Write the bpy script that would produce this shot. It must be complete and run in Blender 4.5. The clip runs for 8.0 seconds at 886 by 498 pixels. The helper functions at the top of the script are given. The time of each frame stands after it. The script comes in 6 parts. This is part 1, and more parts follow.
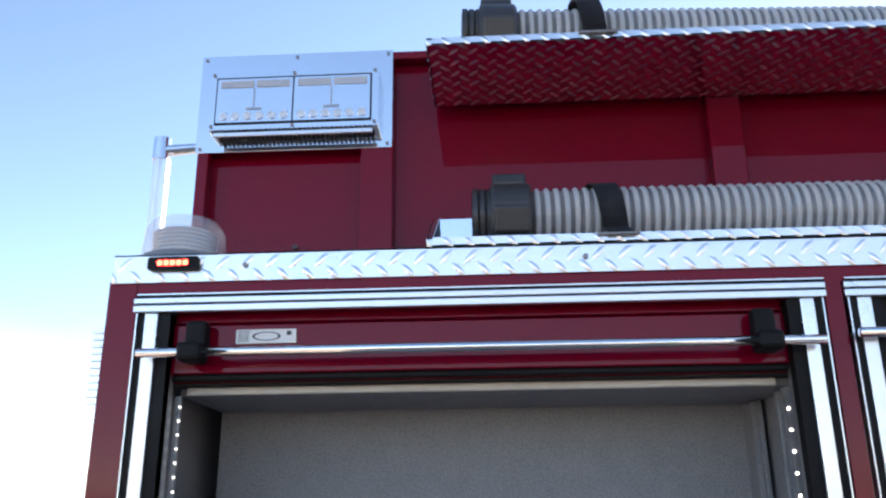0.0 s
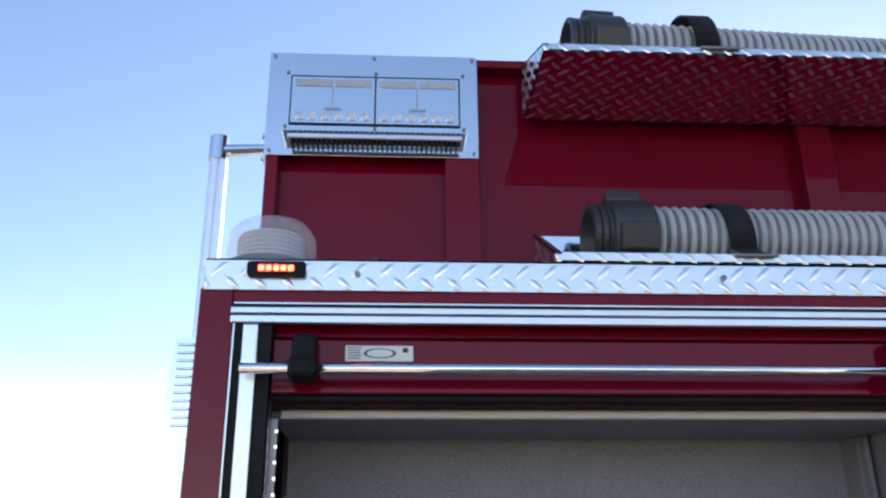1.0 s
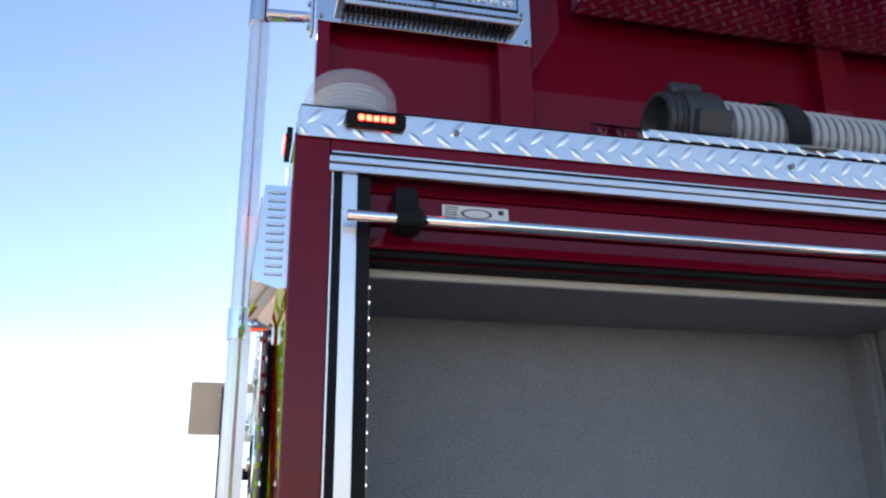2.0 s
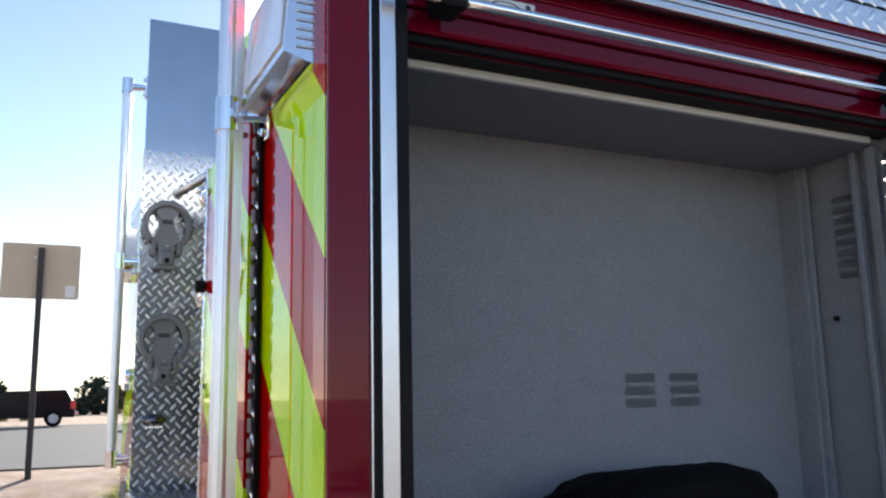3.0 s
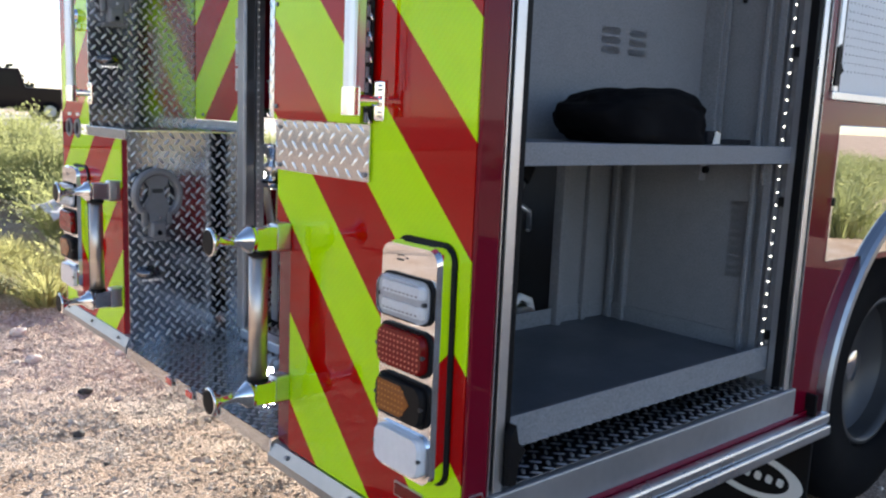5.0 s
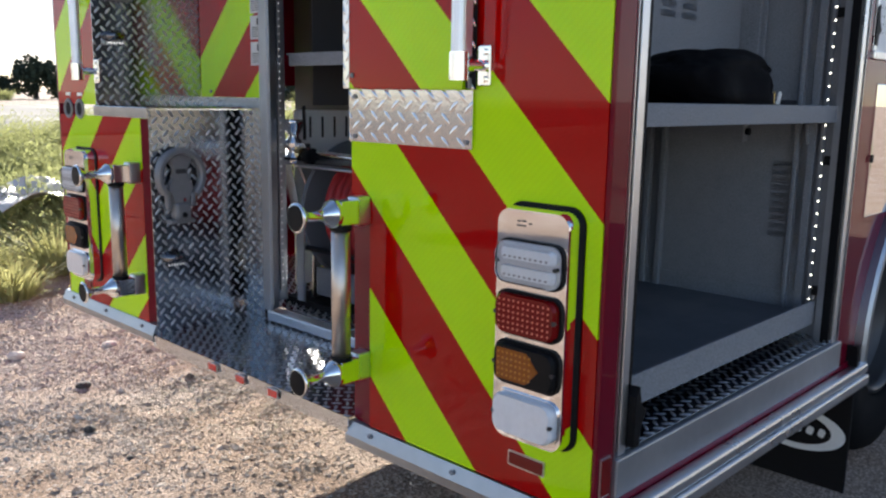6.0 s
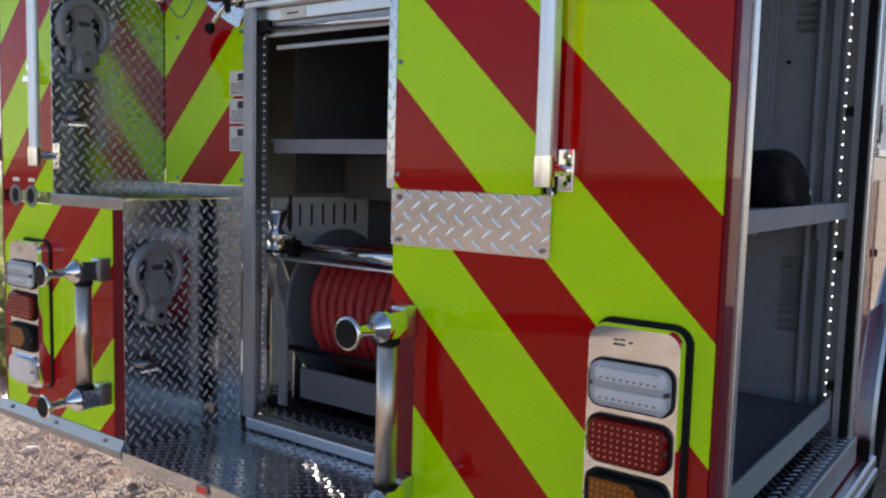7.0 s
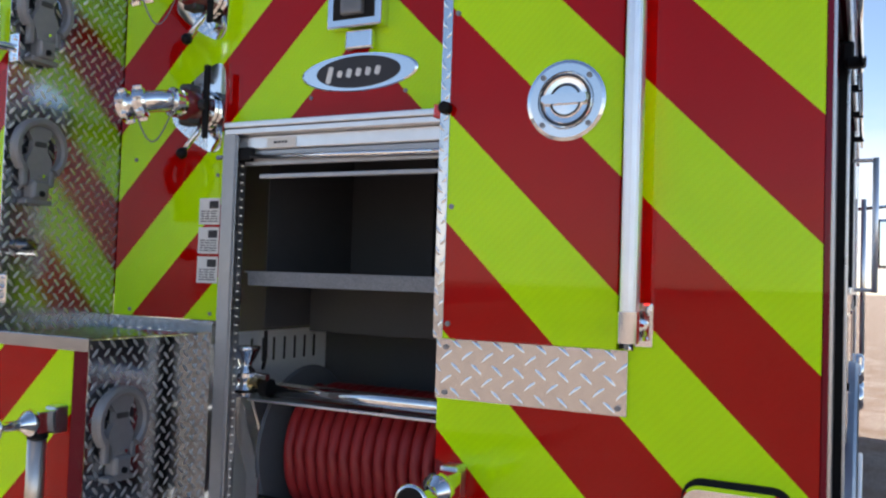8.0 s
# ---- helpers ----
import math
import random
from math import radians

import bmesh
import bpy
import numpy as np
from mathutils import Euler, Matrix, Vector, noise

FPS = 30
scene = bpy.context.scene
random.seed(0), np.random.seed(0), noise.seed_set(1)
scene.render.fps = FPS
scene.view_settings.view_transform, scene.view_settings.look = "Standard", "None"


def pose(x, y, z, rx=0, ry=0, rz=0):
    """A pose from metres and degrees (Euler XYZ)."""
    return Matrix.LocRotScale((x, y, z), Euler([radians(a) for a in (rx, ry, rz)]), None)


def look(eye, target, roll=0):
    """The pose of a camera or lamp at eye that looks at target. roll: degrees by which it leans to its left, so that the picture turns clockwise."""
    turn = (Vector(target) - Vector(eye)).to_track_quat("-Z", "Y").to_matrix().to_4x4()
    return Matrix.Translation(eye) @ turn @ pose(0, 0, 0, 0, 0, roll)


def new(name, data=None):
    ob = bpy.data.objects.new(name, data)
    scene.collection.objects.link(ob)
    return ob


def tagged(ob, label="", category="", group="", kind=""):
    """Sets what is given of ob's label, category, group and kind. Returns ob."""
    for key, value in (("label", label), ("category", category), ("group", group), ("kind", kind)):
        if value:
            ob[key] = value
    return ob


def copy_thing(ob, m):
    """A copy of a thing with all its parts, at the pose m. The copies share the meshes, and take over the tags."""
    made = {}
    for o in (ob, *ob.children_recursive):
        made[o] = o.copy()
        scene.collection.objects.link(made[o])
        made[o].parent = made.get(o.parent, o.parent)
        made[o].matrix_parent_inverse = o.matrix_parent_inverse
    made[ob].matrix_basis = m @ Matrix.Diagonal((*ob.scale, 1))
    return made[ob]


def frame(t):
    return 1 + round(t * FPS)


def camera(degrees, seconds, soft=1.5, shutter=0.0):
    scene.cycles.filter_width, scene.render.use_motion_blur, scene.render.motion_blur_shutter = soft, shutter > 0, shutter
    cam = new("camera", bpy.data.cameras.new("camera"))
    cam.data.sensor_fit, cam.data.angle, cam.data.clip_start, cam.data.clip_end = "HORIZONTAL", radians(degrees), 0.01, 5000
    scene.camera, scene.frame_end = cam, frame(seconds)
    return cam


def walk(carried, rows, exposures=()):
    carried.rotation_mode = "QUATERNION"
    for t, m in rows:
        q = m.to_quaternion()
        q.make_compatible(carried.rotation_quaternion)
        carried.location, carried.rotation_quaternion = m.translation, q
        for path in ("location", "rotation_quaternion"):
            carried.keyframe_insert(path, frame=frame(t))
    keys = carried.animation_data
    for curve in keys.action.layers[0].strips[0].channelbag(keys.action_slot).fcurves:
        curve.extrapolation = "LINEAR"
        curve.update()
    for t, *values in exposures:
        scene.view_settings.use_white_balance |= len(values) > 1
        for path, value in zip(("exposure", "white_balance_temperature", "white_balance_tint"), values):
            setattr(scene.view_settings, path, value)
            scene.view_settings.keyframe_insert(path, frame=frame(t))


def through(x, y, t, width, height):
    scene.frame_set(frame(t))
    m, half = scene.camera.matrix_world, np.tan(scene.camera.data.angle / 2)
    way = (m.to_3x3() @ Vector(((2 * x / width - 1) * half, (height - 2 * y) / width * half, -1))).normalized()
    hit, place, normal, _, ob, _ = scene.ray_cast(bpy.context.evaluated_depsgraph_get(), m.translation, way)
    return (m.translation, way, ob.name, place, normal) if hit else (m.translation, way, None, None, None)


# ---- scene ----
cam = camera(55.6, 8.0, soft=2.3)
PATH = [
    (0, (0.725, -1.496, 1.896), (0.613, 0.402, 2.519), -0.5),
    (0.5, (0.555, -1.463, 1.898), (0.52, 0.412, 2.591), 0.0),
    (1, (0.327, -1.365, 1.895), (0.441, 0.502, 2.604), -0.5),
    (1.2, (0.26, -1.326, 1.887), (0.401, 0.543, 2.585), -0.1),
    (2.3, (-0.168, -1.185, 1.684), (0.42, 0.639, 2.256), -1.3),
    (2.5, (-0.22, -1.144, 1.661), (0.44, 0.673, 2.176), -1.6),
    (3, (-0.351, -1.059, 1.62), (0.522, 0.707, 1.965), -1.2),
    (3.5, (-0.557, -1.041, 1.546), (0.57, 0.603, 1.715), -0.7),
    (4, (-0.752, -1.077, 1.505), (0.501, 0.482, 1.507), 0.6),
    (4.5, (-0.921, -1.14, 1.445), (0.347, 0.4, 1.303), 1.8),
    (5, (-1.076, -1.154, 1.396), (0.213, 0.344, 1.085), 2.4),
    (5.2, (-1.137, -1.121, 1.383), (0.167, 0.353, 1.027), 2.1),
    (6.5, (-1.428, -0.67, 1.352), (0.083, 0.607, 1.054), 1.2),
    (7, (-1.468, -0.46, 1.421), (0.138, 0.715, 1.23), 1.5),
    (7.5, (-1.545, -0.254, 1.459), (0.169, 0.775, 1.4), 1.8),
    (8, (-1.601, -0.056, 1.497), (0.183, 0.845, 1.569), 1.9),
]
EXPOSURES = [(0, 2.06), (1.0, 1.84), (1.2, 1.84), (2.4, 1.66), (3, 1.57), (4.5, 1.88), (5.2, 1.60), (6.3, 1.35), (7, 1.23), (7.5, 1.57), (8, 1.49)]
walk(cam, [(t, look(eye, target, roll)) for t, eye, target, roll in PATH], EXPOSURES)

# ---- light ----
SUN_TO = Vector((0.444, 0.835, 0.324)).normalized()
world = bpy.data.worlds.new("sky")
scene.world = world
world.use_nodes = True
wn, wl = world.node_tree.nodes, world.node_tree.links
wn.clear()
w_out = wn.new("ShaderNodeOutputWorld")
w_bg = wn.new("ShaderNodeBackground")
w_bg.inputs["Strength"].default_value = 0.085
w_sky = wn.new("ShaderNodeTexSky")
w_sky.sky_type = "NISHITA"
w_sky.sun_disc = False
w_sky.sun_elevation = math.asin(SUN_TO.z)
w_sky.sun_rotation = math.atan2(SUN_TO.x, SUN_TO.y)
w_sky.dust_density = 0.45
w_sky.altitude = 1800
w_sky.air_density = 1.0
# thin bright clouds over the lower sky
w_tc = wn.new("ShaderNodeTexCoord")
w_map = wn.new("ShaderNodeMapping")
w_map.inputs["Scale"].default_value = (2.0, 2.0, 7.0)
w_noise = wn.new("ShaderNodeTexNoise")
w_noise.inputs["Scale"].default_value = 1.7
w_noise.inputs["Detail"].default_value = 6.0
w_noise.inputs["Roughness"].default_value = 0.6
w_ramp = wn.new("ShaderNodeValToRGB")
w_ramp.color_ramp.elements[0].position = 0.42
w_ramp.color_ramp.elements[0].color = (0.06, 0.06, 0.06, 1)
w_ramp.color_ramp.elements[1].position = 0.58
w_ramp.color_ramp.elements[1].color = (0.75, 0.75, 0.75, 1)
w_mix = wn.new("ShaderNodeMix")
w_mix.data_type = "RGBA"
w_mix.inputs["B"].default_value = (5.6, 5.2, 5.0, 1)
wl.new(w_tc.outputs["Generated"], w_map.inputs["Vector"])
wl.new(w_map.outputs["Vector"], w_noise.inputs["Vector"])
wl.new(w_noise.outputs["Fac"], w_ramp.inputs["Fac"])
w_sep = wn.new("ShaderNodeSeparateXYZ")
w_low = wn.new("ShaderNodeMapRange")
w_low.interpolation_type = "SMOOTHSTEP"
w_low.inputs["From Min"].default_value, w_low.inputs["From Max"].default_value = 0.06, 0.24
w_low.inputs["To Min"].default_value, w_low.inputs["To Max"].default_value = 1.0, 0.0
w_fac = wn.new("ShaderNodeMath")
w_fac.operation = "MULTIPLY"
wl.new(w_tc.outputs["Generated"], w_sep.inputs[0])
wl.new(w_sep.outputs["Z"], w_low.inputs["Value"])
wl.new(w_ramp.outputs["Color"], w_fac.inputs[0])
wl.new(w_low.outputs["Result"], w_fac.inputs[1])
wl.new(w_fac.outputs[0], w_mix.inputs["Factor"])
wl.new(w_sky.outputs["Color"], w_mix.inputs["A"])
w_tint = wn.new("ShaderNodeMix")
w_tint.data_type, w_tint.blend_type = "RGBA", "MULTIPLY"
w_tint.inputs["Factor"].default_value = 1.0
w_tint.inputs["B"].default_value = (1.0, 0.965, 0.99, 1)
wl.new(w_mix.outputs["Result"], w_tint.inputs["A"])
wl.new(w_tint.outputs["Result"], w_bg.inputs["Color"])
wl.new(w_bg.outputs["Background"], w_out.inputs["Surface"])

sun_data = bpy.data.lights.new("sun", "SUN")
sun_data.energy = 5.0
sun_data.angle = radians(0.55)
sun_data.color = (1.0, 0.94, 0.85)
sun = new("sun", sun_data)
sun.matrix_basis = look(SUN_TO * 30, (0, 0, 0))


# ---- materials ----
def mat(name, color, rough=0.5, metal=0.0, coat=0.0, grain=0.0, grain_scale=60.0, bump=0.0, bump_scale=200.0, spec=0.5, emit=0.0, blotch=1.0):
    """A principled material with two scales of colour and gloss variation and a fine relief."""
    m = bpy.data.materials.new(name)
    m.use_nodes = True
    n, l = m.node_tree.nodes, m.node_tree.links
    b = n["Principled BSDF"]
    b.inputs["Base Color"].default_value = (*color, 1)
    b.inputs["Roughness"].default_value = rough
    b.inputs["Metallic"].default_value = metal
    b.inputs["Coat Weight"].default_value = coat
    b.inputs["Coat Roughness"].default_value = 0.03
    b.inputs["Specular IOR Level"].default_value = spec
    tc = n.new("ShaderNodeTexCoord")
    if grain > 0:
        fine = n.new("ShaderNodeTexNoise")
        fine.inputs["Scale"].default_value = grain_scale
        fine.inputs["Detail"].default_value = 5
        broad = n.new("ShaderNodeTexNoise")
        broad.inputs["Scale"].default_value = grain_scale / 14
        broad.inputs["Detail"].default_value = 3
        add = n.new("ShaderNodeMath")
        add.operation = "ADD"
        span = n.new("ShaderNodeMapRange")
        span.inputs["From Min"].default_value, span.inputs["From Max"].default_value = 0.6, 1.4
        span.inputs["To Min"].default_value, span.inputs["To Max"].default_value = 1 - grain, 1 + grain
        mul = n.new("ShaderNodeVectorMath")
        mul.operation = "SCALE"
        mul.inputs[0].default_value = color
        l.new(tc.outputs["Object"], fine.inputs["Vector"])
        l.new(tc.outputs["Object"], broad.inputs["Vector"])
        l.new(fine.outputs["Fac"], add.inputs[0])
        soft = n.new("ShaderNodeMapRange")
        soft.inputs["To Min"].default_value, soft.inputs["To Max"].default_value = 0.5 - 0.5 * blotch, 0.5 + 0.5 * blotch
        l.new(broad.outputs["Fac"], soft.inputs["Value"])
        l.new(soft.outputs["Result"], add.inputs[1])
        l.new(add.outputs[0], span.inputs["Value"])
        l.new(span.outputs["Result"], mul.inputs["Scale"])
        l.new(mul.outputs["Vector"], b.inputs["Base Color"])
        rspan = n.new("ShaderNodeMapRange")
        rspan.inputs["From Min"].default_value, rspan.inputs["From Max"].default_value = 0.3, 0.7
        rspan.inputs["To Min"].default_value, rspan.inputs["To Max"].default_value = rough * 0.8, min(1, rough * 1.25)
        l.new(broad.outputs["Fac"], rspan.inputs["Value"])
        l.new(rspan.outputs["Result"], b.inputs["Roughness"])
    if bump > 0:
        bn = n.new("ShaderNodeTexNoise")
        bn.inputs["Scale"].default_value = bump_scale
        bn.inputs["Detail"].default_value = 4
        bp = n.new("ShaderNodeBump")
        bp.inputs["Strength"].default_value = bump
        bp.inputs["Distance"].default_value = 0.002
        l.new(tc.outputs["Object"], bn.inputs["Vector"])
        l.new(bn.outputs["Fac"], bp.inputs["Height"])
        l.new(bp.outputs["Normal"], b.inputs["Normal"])
    if emit > 0:
        b.inputs["Emission Color"].default_value = (*color, 1)
        b.inputs["Emission Strength"].default_value = emit
    return m


RED = mat("red_paint", (0.165, 0.0003, 0.014), 0.35, coat=1.0, spec=0.02, grain=0.06, grain_scale=30)
RED.node_tree.nodes["Principled BSDF"].inputs["Coat IOR"].default_value = 1.33
GREY = mat("speckled_grey_paint", (0.230, 0.238, 0.256), 0.6, spec=0.4, grain=0.55, grain_scale=260, blotch=0.22, bump=0.25, bump_scale=500)
# the speckled grey again, with the rear compartment's shade put into its colour
SHADED_GREY = mat("shaded_speckled_paint", (0.085, 0.085, 0.088), 0.7, spec=0.15, grain=0.3, grain_scale=260, blotch=0.25, bump=0.2, bump_scale=400)
GREY_EDGE = mat("pale_edge_trim", (0.60, 0.58, 0.53), 0.4, grain=0.06)
DPLATE = mat("diamond_plate_aluminium", (0.68, 0.69, 0.71), 0.12, metal=1.0, grain=0.06, grain_scale=25, bump=0.08, bump_scale=120)
# worn plate, its colour also darkened for the shade of the recess
DP_WORN_SHADED = mat("worn_shaded_diamond_plate", (0.43, 0.45, 0.48), 0.145, metal=1.0, grain=0.16, grain_scale=14, bump=0.06, bump_scale=90)
# chrome with the dark surroundings it mirrors put into its colour
CHROME_DARKENED = mat("chrome_darkened_for_reflection", (0.20, 0.20, 0.21), 0.10, metal=1.0)
# tray grey darkened for the dim interior that its floor reflects
TRAY_GREY = mat("smooth_shaded_grey_tray", (0.105, 0.113, 0.130), 0.38, spec=0.3, grain=0.15, grain_scale=60, blotch=0.25, bump=0.1, bump_scale=200)
DP_BRIGHT = mat("bright_diamond_plate", (0.84, 0.85, 0.86), 0.30, metal=1.0, grain=0.05, grain_scale=25, bump=0.06, bump_scale=120)
POLISH = mat("polished_steel", (0.80, 0.81, 0.83), 0.09, metal=1.0, grain=0.03, grain_scale=12)
CHROME = mat("chrome", (0.86, 0.87, 0.88), 0.05, metal=1.0)
MIRROR = mat("mirror_polished_steel", (0.82, 0.83, 0.84), 0.008, metal=1.0)
SATIN = mat("satin_anodised_aluminium", (0.78, 0.79, 0.81), 0.32, metal=1.0, grain=0.05, grain_scale=40)
# darker copy of the satin aluminium, with shade and dark reflections in its colour
SATIN_SHADED = mat("shaded_aluminium_track", (0.42, 0.43, 0.45), 0.4, metal=0.8, grain=0.08, grain_scale=40)
BLACK = mat("black_rubber", (0.005, 0.005, 0.006), 0.55, spec=0.2, grain=0.2, grain_scale=90, bump=0.15)
BLACK_WEB = mat("black_webbing", (0.008, 0.008, 0.012), 0.9, grain=0.25, grain_scale=260, bump=0.5, bump_scale=420)
BLACK_CLOTH = mat("black_cloth", (0.0035, 0.0035, 0.0045), 0.85, spec=0.1, grain=0.3, grain_scale=120, bump=0.6, bump_scale=300)
DARK_CAST = mat("dark_cast_metal", (0.055, 0.055, 0.058), 0.42, metal=0.3, grain=0.12, grain_scale=80, bump=0.2)
# paler, rougher metal that stands for the bright reflections lugs catch
LUG = mat("highlight_lug", (0.78, 0.79, 0.80), 0.40, metal=1.0, grain=0.06, grain_scale=40)
# glossy sheet with its dark reflections put into the base colour
UPPER = mat("darkened_upper_sheet", (0.40, 0.42, 0.45), 0.12, metal=1.0, grain=0.08, grain_scale=10)
RAIL = mat("brushed_rail_aluminium", (0.84, 0.86, 0.90), 0.30, metal=0.8, grain=0.04, grain_scale=30)
GREY_CAST = mat("grey_cast_aluminium", (0.24, 0.24, 0.25), 0.45, metal=0.3, grain=0.1, grain_scale=70, bump=0.2)
WHITE = mat("white_label", (0.78, 0.78, 0.76), 0.4, grain=0.03)
PEG = mat("white_pegboard", (0.80, 0.81, 0.82), 0.35, grain=0.03)
INK = mat("label_ink", (0.03, 0.03, 0.035), 0.5)
# near-black that stands for the shade inside gaps, bores and bays
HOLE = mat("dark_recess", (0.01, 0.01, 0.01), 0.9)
HOSE_RIB = mat("pale_hose_rib", (0.88, 0.89, 0.90), 0.3, grain=0.05, grain_scale=40)
HOSE_WALL = mat("grey_hose_wall", (0.20, 0.20, 0.21), 0.25, grain=0.1, grain_scale=40)
RED_HOSE = mat("red_rubber_hose", (0.30, 0.012, 0.014), 0.5, grain=0.14, grain_scale=60, bump=0.15)
RED_LED = mat("lit_red_led", (1.0, 0.02, 0.01), 0.3, emit=14)
RED_DIM = mat("lit_red_strip", (1.0, 0.03, 0.02), 0.3, emit=3)
DIM_LED = mat("dim_white_led", (1.0, 0.98, 0.95), 0.3, emit=0.1)
STEP_LED = mat("lit_step_led", (1.0, 0.98, 0.95), 0.3, emit=0.35)
WHITE_LED = mat("lit_white_led", (1.0, 0.95, 0.86), 0.3, emit=1.6)
SOFT_LED = mat("soft_white_led", (1.0, 0.95, 0.86), 0.3, emit=0.5)
LENS_RED = mat("red_lens", (0.17, 0.003, 0.003), 0.14, spec=0.15, coat=0.35, grain=0.1, grain_scale=80)
LENS_AMBER = mat("amber_lens", (0.24, 0.065, 0.002), 0.14, spec=0.2, coat=0.4, grain=0.1, grain_scale=80)
LENS_DOT = mat("red_lens_facet", (0.80, 0.13, 0.10), 0.15, coat=1.0)
LENS_AMBER_DOT = mat("amber_lens_facet", (0.50, 0.17, 0.008), 0.15, coat=1.0)
VALVE_RED = mat("dark_red_valve_paint", (0.16, 0.006, 0.01), 0.3, coat=0.6, grain=0.1)
LENS_CLEAR = mat("clear_lens_depth", (0.50, 0.51, 0.54), 0.1, coat=0.6, grain=0.1, grain_scale=90)
LENS_WHITE = mat("clear_ribbed_lens", (0.78, 0.80, 0.83), 0.12, coat=1.0, grain=0.08, grain_scale=60)
REFLECT_RED = mat("red_reflector", (0.75, 0.03, 0.02), 0.15, coat=1.0, grain=0.15, grain_scale=200)
TYRE = mat("tyre_rubber", (0.005, 0.005, 0.006), 0.9, spec=0.1, grain=0.2, grain_scale=30, bump=0.3)
BRASS = mat("polished_brass", (0.72, 0.55, 0.28), 0.2, metal=1.0, grain=0.06)
WOOD_POST = mat("dark_sign_post", (0.03, 0.028, 0.026), 0.6, grain=0.2, grain_scale=20)
SIGN_BACK = mat("weathered_sign_back", (0.55, 0.46, 0.33), 0.55, grain=0.08, grain_scale=4)

STEEL_GREY = mat("grey_reel_paint", (0.11, 0.12, 0.135), 0.4, grain=0.1, grain_scale=40)
# the tan in this metal stands for the ground it reflects
POST = mat("tan_tinted_steel_post", (0.62, 0.56, 0.51), 0.36, metal=1.0, grain=0.08, grain_scale=30)
TRIM = mat("dull_aluminium_trim", (0.42, 0.45, 0.49), 0.34, metal=1.0, grain=0.08, grain_scale=30)


def glowing_through(m, color, share):
    """Lets part of the light from behind pass, as thin plastic and leaves do."""
    n, l = m.node_tree.nodes, m.node_tree.links
    t = n.new("ShaderNodeBsdfTranslucent")
    t.inputs["Color"].default_value = (*color, 1)
    mx = n.new("ShaderNodeMixShader")
    mx.inputs["Fac"].default_value = share
    l.new(n["Principled BSDF"].outputs["BSDF"], mx.inputs[1])
    l.new(t.outputs["BSDF"], mx.inputs[2])
    l.new(mx.outputs["Shader"], n["Material Output"].inputs["Surface"])


glowing_through(HOSE_RIB, (0.92, 0.92, 0.90), 0.6)


def glass(name, color, rough=0.03):
    m = bpy.data.materials.new(name)
    m.use_nodes = True
    b = m.node_tree.nodes["Principled BSDF"]
    b.inputs["Base Color"].default_value = (*color, 1)
    b.inputs["Transmission Weight"].default_value = 1.0
    b.inputs["Roughness"].default_value = rough
    b.inputs["IOR"].default_value = 1.25
    return m


DOME = mat("clear_ribbed_plastic", (0.90, 0.92, 0.94), 0.08, coat=0.8, grain=0.04)
DOME.node_tree.nodes["Principled BSDF"].inputs["Alpha"].default_value = 0.26
LAMP_GLASS = glass("lamp_glass", (0.96, 0.98, 1.0), 0.02)


